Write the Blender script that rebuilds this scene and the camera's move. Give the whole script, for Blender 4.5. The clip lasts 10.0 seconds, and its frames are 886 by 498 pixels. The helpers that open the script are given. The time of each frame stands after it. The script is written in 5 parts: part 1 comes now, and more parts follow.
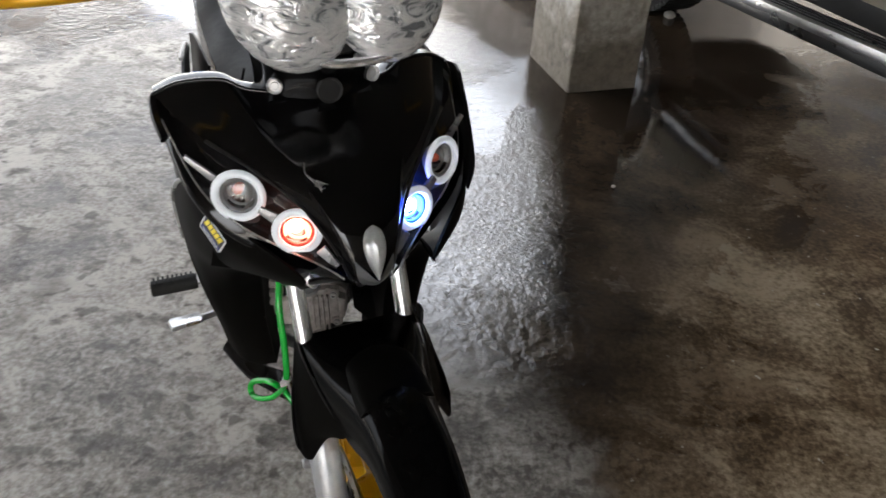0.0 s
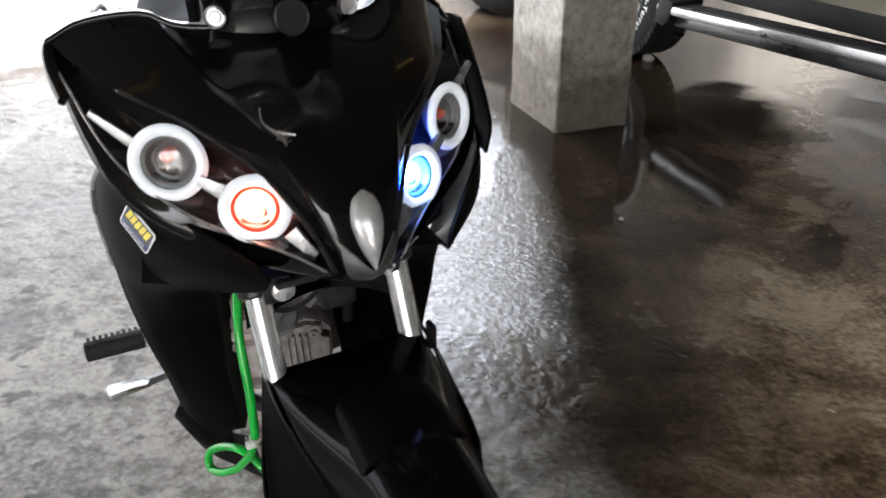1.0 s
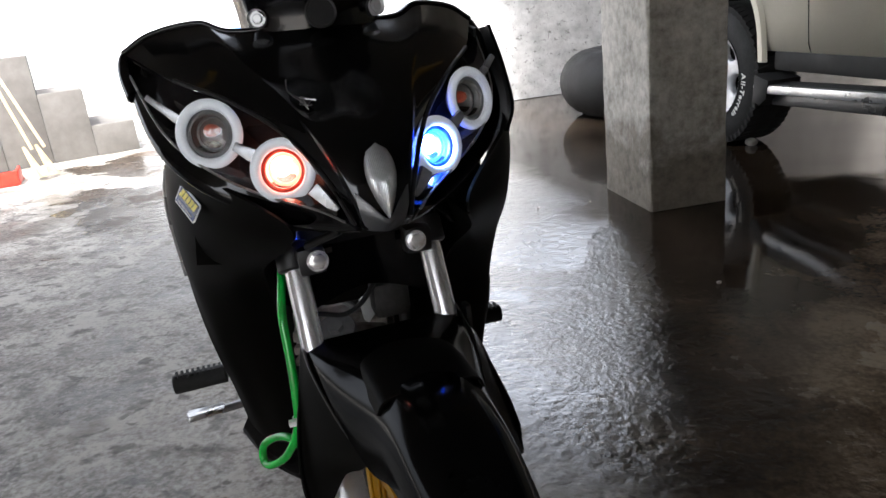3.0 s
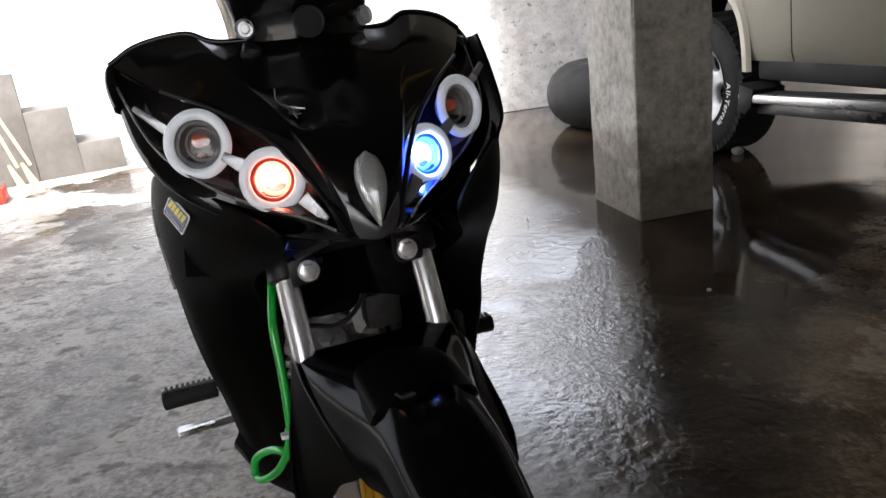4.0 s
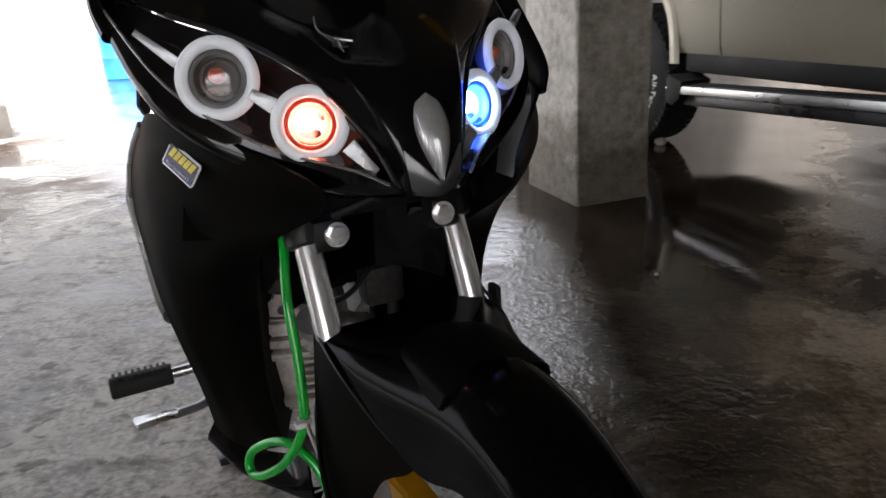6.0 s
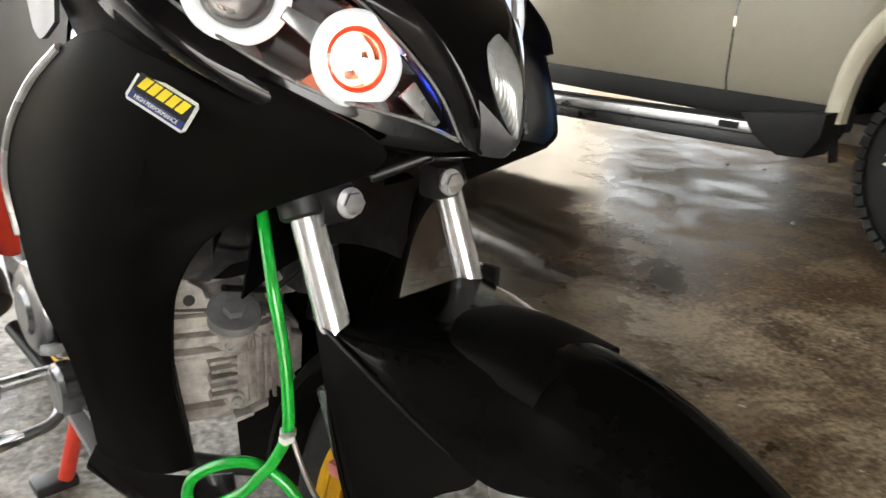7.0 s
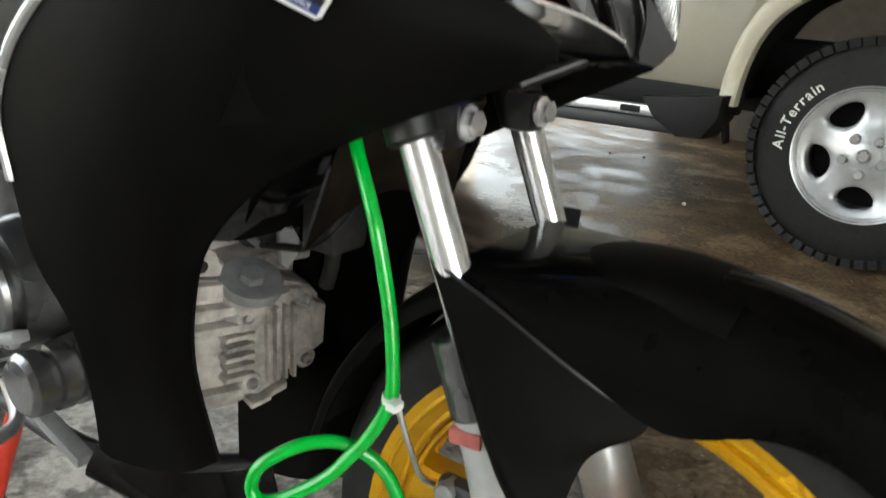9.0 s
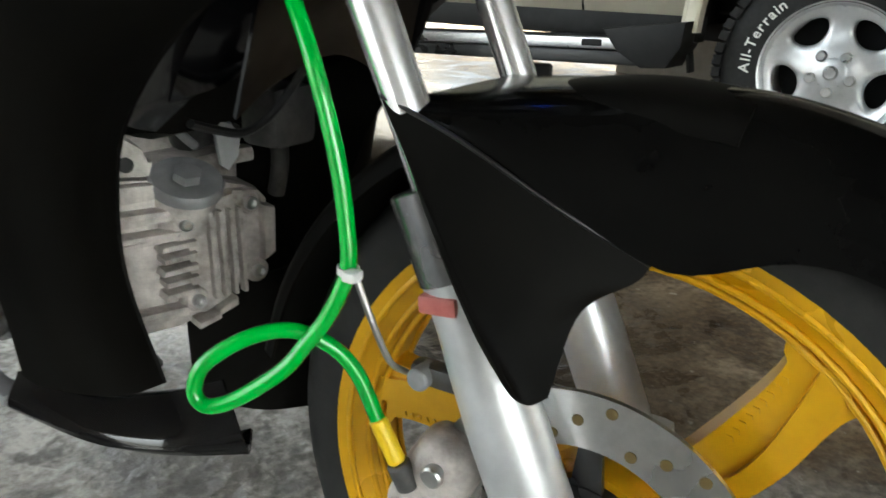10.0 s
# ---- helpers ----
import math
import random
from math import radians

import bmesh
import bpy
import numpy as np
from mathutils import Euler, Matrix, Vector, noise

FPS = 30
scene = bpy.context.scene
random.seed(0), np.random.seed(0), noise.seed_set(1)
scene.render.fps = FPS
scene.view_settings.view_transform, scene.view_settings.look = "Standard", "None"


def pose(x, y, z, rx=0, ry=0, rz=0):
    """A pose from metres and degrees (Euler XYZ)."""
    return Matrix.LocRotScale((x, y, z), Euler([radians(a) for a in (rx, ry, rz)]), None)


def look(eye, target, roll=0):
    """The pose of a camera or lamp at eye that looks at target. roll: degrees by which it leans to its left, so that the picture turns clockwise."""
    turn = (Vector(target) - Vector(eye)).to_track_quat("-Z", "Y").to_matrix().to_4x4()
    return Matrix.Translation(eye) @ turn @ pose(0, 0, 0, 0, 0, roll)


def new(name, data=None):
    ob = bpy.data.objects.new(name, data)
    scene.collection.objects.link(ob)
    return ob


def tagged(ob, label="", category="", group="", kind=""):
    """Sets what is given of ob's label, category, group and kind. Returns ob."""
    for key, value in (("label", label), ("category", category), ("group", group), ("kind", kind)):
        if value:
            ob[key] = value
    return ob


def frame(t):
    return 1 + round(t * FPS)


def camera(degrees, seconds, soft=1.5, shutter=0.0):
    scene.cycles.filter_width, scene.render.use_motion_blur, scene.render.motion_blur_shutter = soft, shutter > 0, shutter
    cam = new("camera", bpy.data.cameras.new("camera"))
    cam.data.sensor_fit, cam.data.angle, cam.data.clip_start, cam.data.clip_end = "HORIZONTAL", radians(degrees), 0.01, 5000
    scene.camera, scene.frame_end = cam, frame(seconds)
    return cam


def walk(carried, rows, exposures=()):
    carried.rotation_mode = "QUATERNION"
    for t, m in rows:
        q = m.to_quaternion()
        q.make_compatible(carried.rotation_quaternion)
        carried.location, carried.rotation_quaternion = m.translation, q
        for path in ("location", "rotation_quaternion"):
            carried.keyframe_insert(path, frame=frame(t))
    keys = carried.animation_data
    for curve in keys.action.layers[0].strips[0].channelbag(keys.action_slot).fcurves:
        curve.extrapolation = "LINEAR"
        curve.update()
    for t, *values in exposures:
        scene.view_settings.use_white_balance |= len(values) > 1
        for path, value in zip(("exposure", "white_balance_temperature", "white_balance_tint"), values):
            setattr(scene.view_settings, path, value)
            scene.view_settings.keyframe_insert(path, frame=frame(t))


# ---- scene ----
EXPOSURE, SKY = 2.3, 0.15
cam = camera(61.8, 10.0, shutter=0.4)
PATH = [
    (0, (0.31, 0.501, 1.419), (0.193, 2.123, 0.256), 2.8),
    (0.5, (0.26, 0.591, 1.332), (0.286, 2.248, 0.212), 3.6),
    (1, (0.255, 0.692, 1.133), (0.179, 2.445, 0.173), -0.6),
    (1.5, (0.288, 0.656, 1.006), (-0.006, 2.501, 0.293), -3.2),
    (2, (0.325, 0.621, 0.975), (0.023, 2.506, 0.379), -5.3),
    (2.5, (0.356, 0.598, 0.982), (-0.027, 2.464, 0.372), -6.5),
    (3, (0.373, 0.598, 0.968), (-0.03, 2.454, 0.341), -6.5),
    (4.5, (0.361, 0.602, 0.96), (0.006, 2.481, 0.375), -7.0),
    (4.8, (0.347, 0.617, 0.951), (0.0, 2.478, 0.306), -6.7),
    (5, (0.333, 0.628, 0.934), (-0.04, 2.478, 0.272), -7.1),
    (5.2, (0.319, 0.642, 0.935), (-0.065, 2.487, 0.267), -6.3),
    (6.3, (0.104, 0.703, 0.898), (0.175, 2.595, 0.255), -2.0),
    (6.5, (0.037, 0.739, 0.881), (0.238, 2.62, 0.232), -0.6),
    (7, (-0.066, 0.799, 0.865), (0.51, 2.596, 0.203), 3.7),
    (7.5, (-0.153, 0.814, 0.874), (0.556, 2.566, 0.222), 4.6),
    (8, (-0.198, 0.836, 0.872), (0.639, 2.539, 0.241), 4.7),
    (8.5, (-0.225, 0.89, 0.856), (0.618, 2.597, 0.242), 6.1),
    (9, (-0.234, 0.932, 0.77), (0.693, 2.588, 0.142), 5.4),
    (9.5, (-0.222, 0.955, 0.706), (0.692, 2.599, 0.027), 2.9),
    (10, (-0.198, 0.97, 0.662), (0.79, 2.566, -0.029), 2.1),
]
walk(cam, [(t, look(eye, target, roll)) for t, eye, target, roll in PATH], [(0, EXPOSURE + 0.75, 6400, 10), (0.5, EXPOSURE + 0.95, 6350, 10), (1.0, EXPOSURE + 1.15, 6300, 10), (1.6, EXPOSURE + 1.0, 6100, 9), (2.3, EXPOSURE + 0.2, 6100, 10), (4.4, EXPOSURE + 0.15, 6350, 13), (6.3, EXPOSURE + 0.1, 6400, 13), (6.5, EXPOSURE + 0.3, 6450, 12), (7.0, EXPOSURE + 1.4, 6800, 7), (8, EXPOSURE + 1.4, 6700, 4), (9, EXPOSURE + 1.4, 6500, 2), (10, EXPOSURE + 1.3, 6250, 1)])
# ---- light ----
world = bpy.data.worlds.new("sky")
scene.world = world
world.use_nodes = True
wn = world.node_tree.nodes
sky = wn.new("ShaderNodeTexSky")
sky.sky_type, sky.sun_disc = "NISHITA", False
sky.sun_elevation, sky.sun_rotation = radians(58), radians(174)
sky.air_density, sky.dust_density = 1.0, 6.0
haze = wn.new("ShaderNodeHueSaturation")
haze.inputs["Saturation"].default_value = 0.22
world.node_tree.links.new(sky.outputs[0], haze.inputs["Color"])
world.node_tree.links.new(haze.outputs[0], wn["Background"].inputs[0])
wn["Background"].inputs[1].default_value = SKY
sun = new("sun", bpy.data.lights.new("sun", "SUN"))
sun.data.energy, sun.data.angle, sun.data.color = 2.7, radians(10), (1.0, 0.96, 0.9)
sun.matrix_world = look((0.5, -5, 8), (0, 0, 0))


# ---- materials ----
def mat(name, color, rough=0.5, metal=0.0, **extra):
    m = bpy.data.materials.new(name)
    m.use_nodes = True
    b = m.node_tree.nodes["Principled BSDF"]
    b.inputs["Base Color"].default_value = (*color, 1)
    b.inputs["Roughness"].default_value = rough
    b.inputs["Metallic"].default_value = metal
    for key, value in extra.items():
        b.inputs[key.replace("_", " ")].default_value = value
    return m


def node(m, kind, **values):
    n = m.node_tree.nodes.new(kind)
    for key, value in values.items():
        n.inputs[key.replace("_", " ")].default_value = value
    return n


def wire(m, a, b):
    m.node_tree.links.new(a, b)


def noise_of(m, scale, detail=6.0, rough=0.6, stretch=(1, 1, 1), distortion=0.0):
    """A noise in the object's own metres; returns its factor."""
    tc = node(m, "ShaderNodeTexCoord")
    mp = node(m, "ShaderNodeMapping")
    mp.inputs["Scale"].default_value = stretch
    n = node(m, "ShaderNodeTexNoise", Scale=scale, Detail=detail, Roughness=rough, Distortion=distortion)
    wire(m, tc.outputs["Object"], mp.inputs[0])
    wire(m, mp.outputs[0], n.inputs["Vector"])
    return n.outputs["Fac"]


def ramp(m, fac, *stops):
    r = node(m, "ShaderNodeValToRGB")
    e = r.color_ramp.elements
    while len(e) < len(stops):
        e.new(0.5)
    for el, (pos, col) in zip(e, stops):
        el.position = pos
        el.color = (*col, 1) if isinstance(col, tuple) else (col, col, col, 1)
    wire(m, fac, r.inputs[0])
    return r.outputs[0]


def mix(m, fac, a, b, blend="MIX"):
    n = node(m, "ShaderNodeMixRGB")
    n.blend_type = blend
    for i, v in enumerate((fac, a, b)):
        if isinstance(v, (int, float)):
            n.inputs[i].default_value = v if i == 0 else (v, v, v, 1)
        elif isinstance(v, tuple):
            n.inputs[i].default_value = (*v, 1)
        else:
            wire(m, v, n.inputs[i])
    return n.outputs[0]


def bump(m, height, strength=0.3, distance=0.01):
    n = node(m, "ShaderNodeBump", Strength=strength, Distance=distance)
    wire(m, height, n.inputs["Height"])
    wire(m, n.outputs[0], m.node_tree.nodes["Principled BSDF"].inputs["Normal"])


def setin(m, name, out):
    wire(m, out, m.node_tree.nodes["Principled BSDF"].inputs[name])


def worn(name, dark, light, rough=(0.3, 0.5), scale=20.0, metal=0.0, relief=0.0, stretch=(1, 1, 1), **extra):
    """A material with a fine grain and large stains."""
    m = mat(name, light, rough[0], metal, **extra)
    fine, large = noise_of(m, scale, 8, 0.65, stretch), noise_of(m, scale / 7, 4, 0.55, stretch)
    both = mix(m, 0.5, fine, large)
    setin(m, "Base Color", ramp(m, both, (0.35, dark), (0.65, light)))
    setin(m, "Roughness", ramp(m, large, (0.35, rough[0]), (0.65, rough[1])))
    if relief:
        bump(m, fine, relief, 0.004)
    return m


GLOSS = worn("black gloss paint", (0.002, 0.002, 0.0025), (0.0035, 0.0035, 0.004), (0.05, 0.14), 25, Coat_Weight=0.15, Coat_Roughness=0.03, Specular_IOR_Level=0.34)
SATIN = worn("dusty black plastic", (0.0022, 0.0022, 0.0021), (0.0075, 0.0070, 0.0060), (0.38, 0.55), 11, Specular_IOR_Level=0.14, IOR=1.2, stretch=(1, 1, 0.6))
SEMI = worn("half gloss black plastic", (0.002, 0.002, 0.002), (0.0055, 0.0053, 0.0048), (0.12, 0.26), 16, Specular_IOR_Level=0.32, IOR=1.24)
TRIM = worn("scuffed glossy black plastic", (0.004, 0.004, 0.0042), (0.014, 0.014, 0.0145), (0.14, 0.3), 30, Specular_IOR_Level=0.5, Coat_Weight=0.4, Coat_Roughness=0.1)
RUBBER = worn("rubber", (0.012, 0.012, 0.012), (0.024, 0.0235, 0.022), (0.6, 0.85), 60, relief=0.3, Specular_IOR_Level=0.25)
BLACKMETAL = worn("black metal", (0.005, 0.005, 0.0055), (0.016, 0.016, 0.016), (0.25, 0.45), 40)
CHROME = worn("chrome", (0.8, 0.8, 0.81), (0.92, 0.92, 0.93), (0.16, 0.28), 30, metal=0.75)
ALU = worn("painted aluminium", (0.5, 0.51, 0.52), (0.68, 0.69, 0.70), (0.3, 0.42), 30, metal=0.6)
STEEL = worn("brushed steel", (0.42, 0.42, 0.42), (0.62, 0.62, 0.61), (0.25, 0.4), 60, metal=1.0)
GOLD = worn("gold paint", (0.60, 0.31, 0.003), (0.78, 0.43, 0.006), (0.25, 0.42), 22, metal=0.25, Coat_Weight=0.3)
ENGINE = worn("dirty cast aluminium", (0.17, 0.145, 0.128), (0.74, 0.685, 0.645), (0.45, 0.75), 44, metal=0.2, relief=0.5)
DARKENGINE = worn("dark cast metal", (0.03, 0.03, 0.03), (0.12, 0.115, 0.11), (0.35, 0.6), 40, metal=0.5, relief=0.4)
CAPMETAL = worn("dull dark grey metal", (0.17, 0.17, 0.175), (0.3, 0.3, 0.305), (0.4, 0.55), 40, metal=0.3)
ENGINEGREY = worn("dull engine grey", (0.14, 0.14, 0.145), (0.3, 0.3, 0.305), (0.18, 0.34), 30, metal=0.9)
GREEN = worn("green hose", (0.0, 0.3, 0.02), (0.01, 0.5, 0.05), (0.15, 0.3), 30, Coat_Weight=0.5)
YELLOW = mat("yellow plastic", (0.75, 0.5, 0.01), 0.4)
RED = worn("red paint", (0.4, 0.02, 0.01), (0.55, 0.04, 0.02), (0.35, 0.5), 30)
TAG = worn("faded red plastic", (0.3, 0.06, 0.05), (0.5, 0.16, 0.14), (0.3, 0.4), 90)
WHITE = mat("white plastic", (0.75, 0.75, 0.73), 0.4)
CLEAR = mat("clear lens", (0.95, 0.96, 0.97), 0.03, 0)
thin = node(CLEAR, "ShaderNodeBsdfTransparent")
both = node(CLEAR, "ShaderNodeMixShader")
both.inputs[0].default_value = 0.05
wire(CLEAR, thin.outputs[0], both.inputs[1])
gl = node(CLEAR, "ShaderNodeBsdfGlossy", Roughness=0.03)
wire(CLEAR, gl.outputs[0], both.inputs[2])
wire(CLEAR, both.outputs[0], CLEAR.node_tree.nodes["Material Output"].inputs["Surface"])
REFLECTOR = mat("faceted clear lens with painted reflections", (0.8, 0.82, 0.84), 0.1, 0.45, Coat_Weight=0.8)
HOUSING = mat("dark lamp housing", (0.012, 0.011, 0.012), 0.12, 0, Coat_Weight=0.5)
NAVY = mat("navy sticker print", (0.02, 0.035, 0.16), 0.35)
STICKERYELLOW = mat("yellow sticker print", (0.85, 0.68, 0.03), 0.35)
STICKERBLACK = mat("black sticker print", (0.01, 0.01, 0.012), 0.3)


def glow(name, color, strength):
    m = mat(name, color, 0.3)
    b = m.node_tree.nodes["Principled BSDF"]
    b.inputs["Emission Color"].default_value = (*color, 1)
    b.inputs["Emission Strength"].default_value = strength
    return m


AMBERHOT = glow("lit orange bulb", (1.0, 0.5, 0.36), 3.5)
BLUEHOT = glow("lit blue bulb", (0.3, 0.55, 1.0), 40.0)
# Reflectors glow by themselves, in place of the bulbs' light on them.
AMBERCONE = glow("orange self-glowing reflector", (1.0, 0.29, 0.17), 0.55)
BLUECONE = glow("blue self-glowing reflector", (0.02, 0.09, 1.0), 2.6)
RINGMAT = glow("lit frosted halo ring", (0.8, 0.84, 0.88), 0.035)
# Rings painted in the colour that the lit bulbs throw on them.
AMBERRING = mat("ring in red bulb light", (0.6, 0.05, 0.02), 0.3)
BLUERING = mat("ring in blue bulb light", (0.02, 0.06, 0.7), 0.3)
BRIDGE = worn("satin silver plastic", (0.22, 0.225, 0.235), (0.42, 0.43, 0.44), (0.2, 0.32), 60, metal=0.55)
# The near-black chin's highlights are put into this silver colour.
CHIN = worn("silver for the chin highlights", (0.12, 0.124, 0.13), (0.2, 0.205, 0.215), (0.22, 0.34), 30, metal=0.7)
# Pale grey that paints highlights along glossy edges; the loose wires share it.
EDGE = worn("pale grey of edge highlights and wires", (0.25, 0.25, 0.25), (0.55, 0.55, 0.54), (0.2, 0.35), 40, metal=0.6)
# Unlit bulb; a little glow is added to make its red glint show.
AMBERBULB = glow("unlit amber bulb with added glow", (0.5, 0.10, 0.05), 0.02)

# concrete, wet and muddy on one side
FLOOR = mat("wet concrete floor", (0.3, 0.28, 0.25), 0.6)
big, mid_, fine = noise_of(FLOOR, 0.55, 5, 0.55), noise_of(FLOOR, 3.0, 9, 0.7, distortion=0.5), noise_of(FLOOR, 60.0, 4, 0.6)
lumps, patch = noise_of(FLOOR, 24.0, 2.5, 0.5, (1, 1.0, 1), 0.3), noise_of(FLOOR, 1.3, 6, 0.6, distortion=0.8)
specks = noise_of(FLOOR, 7.5, 5, 0.6, (1, 1.5, 1))
dent_shade = noise_of(FLOOR, 17.0, 3, 0.5, distortion=0.4)
tc = node(FLOOR, "ShaderNodeTexCoord")


def zone(across, weight, lo, hi):
    """0 to 1 over the floor along a direction, from lo to hi, with a ragged edge."""
    d = node(FLOOR, "ShaderNodeVectorMath")
    d.operation = "DOT_PRODUCT"
    wire(FLOOR, tc.outputs["Object"], d.inputs[0])
    d.inputs[1].default_value = across
    w = node(FLOOR, "ShaderNodeMath")
    w.operation = "MULTIPLY_ADD"
    wire(FLOOR, mix(FLOOR, 0.35, patch, mid_), w.inputs[0])
    w.inputs[1].default_value = weight
    wire(FLOOR, d.outputs["Value"], w.inputs[2])
    r = node(FLOOR, "ShaderNodeMapRange")
    r.inputs["From Min"].default_value, r.inputs["From Max"].default_value = lo + weight / 2, hi + weight / 2
    wire(FLOOR, w.outputs[0], r.inputs["Value"])
    return r.outputs[0]


soaked = zone((0.844, 0.592, 0), 1.2, 1.25, 1.55)
wet = mix(FLOOR, 1.0, soaked, zone((-0.358, 0.934, 0), 0.6, 1.55, 2.1), "MULTIPLY")
wet = mix(FLOOR, 1.0, wet, zone((-1, 0, 0), 0.35, -0.60, -0.46), "MULTIPLY")
still = zone((0.934, 0.358, 0), 0.8, 1.55, 1.8)
puddles = ramp(FLOOR, big, (0.535, 0.0), (0.565, 1.0))
damp = mix(FLOOR, 1.0, soaked, puddles, "SCREEN")
grain = mix(FLOOR, 0.3, mid_, fine)
dry = ramp(FLOOR, grain, (0.42, (0.12, 0.106, 0.09)), (0.49, (0.28, 0.258, 0.226)), (0.56, (0.46, 0.434, 0.39)))
dry = mix(FLOOR, ramp(FLOOR, specks, (0.53, 0.0), (0.64, 0.65)), dry, (0.055, 0.048, 0.04))
# Small dents, their shade put in as dark spots without relief.
dry = mix(FLOOR, ramp(FLOOR, dent_shade, (0.58, 0.0), (0.66, 0.7)), dry, (0.05, 0.043, 0.035))
moist = ramp(FLOOR, mix(FLOOR, 0.55, grain, patch), (0.41, (0.010, 0.0066, 0.0041)), (0.48, (0.022, 0.0152, 0.0098)), (0.54, (0.040, 0.0285, 0.0190)), (0.62, (0.075, 0.055, 0.038)))
pale = zone((1.292, -0.576, 0), 0.5, -0.30, 0.48)
mud = ramp(FLOOR, grain, (0.42, (0.085, 0.056, 0.030)), (0.49, (0.21, 0.155, 0.096)), (0.57, (0.39, 0.31, 0.212)))
mud = mix(FLOOR, ramp(FLOOR, mix(FLOOR, 0.3, patch, grain), (0.40, 0.0), (0.47, 0.35), (0.50, 0.2), (0.58, 1.0)), mix(FLOOR, 1.0, mud, (0.52, 0.45, 0.38), "MULTIPLY"), mud)
pale_specks = noise_of(FLOOR, 34.0, 3, 0.5)
mud = mix(FLOOR, ramp(FLOOR, pale_specks, (0.69, 0.0), (0.73, 0.8)), mud, (0.6, 0.57, 0.5))
moist = mix(FLOOR, pale, moist, mud)
setin(FLOOR, "Base Color", mix(FLOOR, damp, dry, moist))
dryrough = ramp(FLOOR, mid_, (0.38, 0.34), (0.6, 0.75))
wetrough = ramp(FLOOR, mix(FLOOR, 0.5, mid_, patch), (0.44, 0.04), (0.50, 0.10), (0.55, 0.32), (0.62, 0.5))
setin(FLOOR, "Roughness", mix(FLOOR, damp, dryrough, mix(FLOOR, pale, mix(FLOOR, still, wetrough, 0.07), ramp(FLOOR, mid_, (0.4, 0.36), (0.6, 0.7)))))
setin(FLOOR, "Specular IOR Level", mix(FLOOR, wet, mix(FLOOR, damp, 0.3, 0.11), mix(FLOOR, still, 0.6, 0.34)))
ripple = mix(FLOOR, 0.22, mix(FLOOR, ramp(FLOOR, patch, (0.44, 0.2), (0.56, 0.8)), mid_, lumps), fine)
rough_h = mix(FLOOR, wet, mix(FLOOR, 0.2, mix(FLOOR, 0.10, mix(FLOOR, 0.45, mid_, lumps), fine), 0.5), mix(FLOOR, ramp(FLOOR, patch, (0.47, 0.0), (0.53, 0.72)), ripple, 0.5))
bump(FLOOR, mix(FLOOR, still, rough_h, mix(FLOOR, 0.92, mix(FLOOR, 0.12, patch, lumps), 0.5)), 1.0, 0.019)
setin(FLOOR, "Coat Weight", mix(FLOOR, 1.0, wet, ramp(FLOOR, still, (0.0, 1.0), (1.0, 0.0)), "MULTIPLY"))
film_of = FLOOR.node_tree.nodes["Principled BSDF"].inputs
film_of["Coat IOR"].default_value, film_of["Coat Roughness"].default_value = 2.7, 0.05
wire(FLOOR, film_of["Normal"].links[0].from_socket, film_of["Coat Normal"])

OLDPLASTER = worn("weathered plaster", (0.28, 0.275, 0.26), (0.70, 0.69, 0.665), (0.7, 0.9), 9, relief=0.9)
grime = noise_of(OLDPLASTER, 21.0, 7, 0.7, distortion=0.6)
scar = ramp(OLDPLASTER, grime, (0.57, 0.0), (0.66, 0.75))
setin(OLDPLASTER, "Base Color", mix(OLDPLASTER, scar, OLDPLASTER.node_tree.nodes["Principled BSDF"].inputs["Base Color"].links[0].from_socket, (0.075, 0.072, 0.064)))
STAIRCEMENT = worn("stair cement", (0.075, 0.068, 0.06), (0.14, 0.13, 0.117), (0.7, 0.9), 6, relief=0.5)
# Ceiling tone, kept dark so that the wet floor mirrors little brightness.
SLAB = worn("unpainted dark slab", (0.05, 0.046, 0.04), (0.12, 0.11, 0.095), (0.7, 0.9), 5, relief=0.5)
PLASTER = worn("rough whitewashed plaster", (0.4, 0.4, 0.38), (0.72, 0.72, 0.7), (0.7, 0.9), 14, relief=0.9)
CONCRETE = worn("bare concrete", (0.27, 0.25, 0.215), (0.52, 0.485, 0.43), (0.65, 0.85), 12, relief=0.6)
PILLARMAT = mat("concrete with a damp foot", (0.4, 0.37, 0.32), 0.75)
pn, pf = noise_of(PILLARMAT, 3.0, 6, 0.6, distortion=0.6), noise_of(PILLARMAT, 26.0, 8, 0.65)
tcp = node(PILLARMAT, "ShaderNodeTexCoord")
sepp = node(PILLARMAT, "ShaderNodeSeparateXYZ")
wire(PILLARMAT, tcp.outputs["Object"], sepp.inputs[0])
rise = node(PILLARMAT, "ShaderNodeMath")
rise.operation = "MULTIPLY_ADD"
wire(PILLARMAT, pn, rise.inputs[0])
rise.inputs[1].default_value = -0.9
wire(PILLARMAT, sepp.outputs[2], rise.inputs[2])
soak = node(PILLARMAT, "ShaderNodeMapRange")
soak.inputs["From Min"].default_value, soak.inputs["From Max"].default_value = -1.52, -1.64
wire(PILLARMAT, rise.outputs[0], soak.inputs["Value"])
stone = ramp(PILLARMAT, mix(PILLARMAT, 0.5, pn, pf), (0.36, (0.2, 0.183, 0.15)), (0.5, (0.4, 0.375, 0.325)), (0.62, (0.55, 0.52, 0.46)))
setin(PILLARMAT, "Base Color", mix(PILLARMAT, soak.outputs[0], stone, mix(PILLARMAT, 1.0, stone, (0.4, 0.37, 0.33), "MULTIPLY")))
bump(PILLARMAT, mix(PILLARMAT, 0.5, pn, pf), 0.7, 0.012)
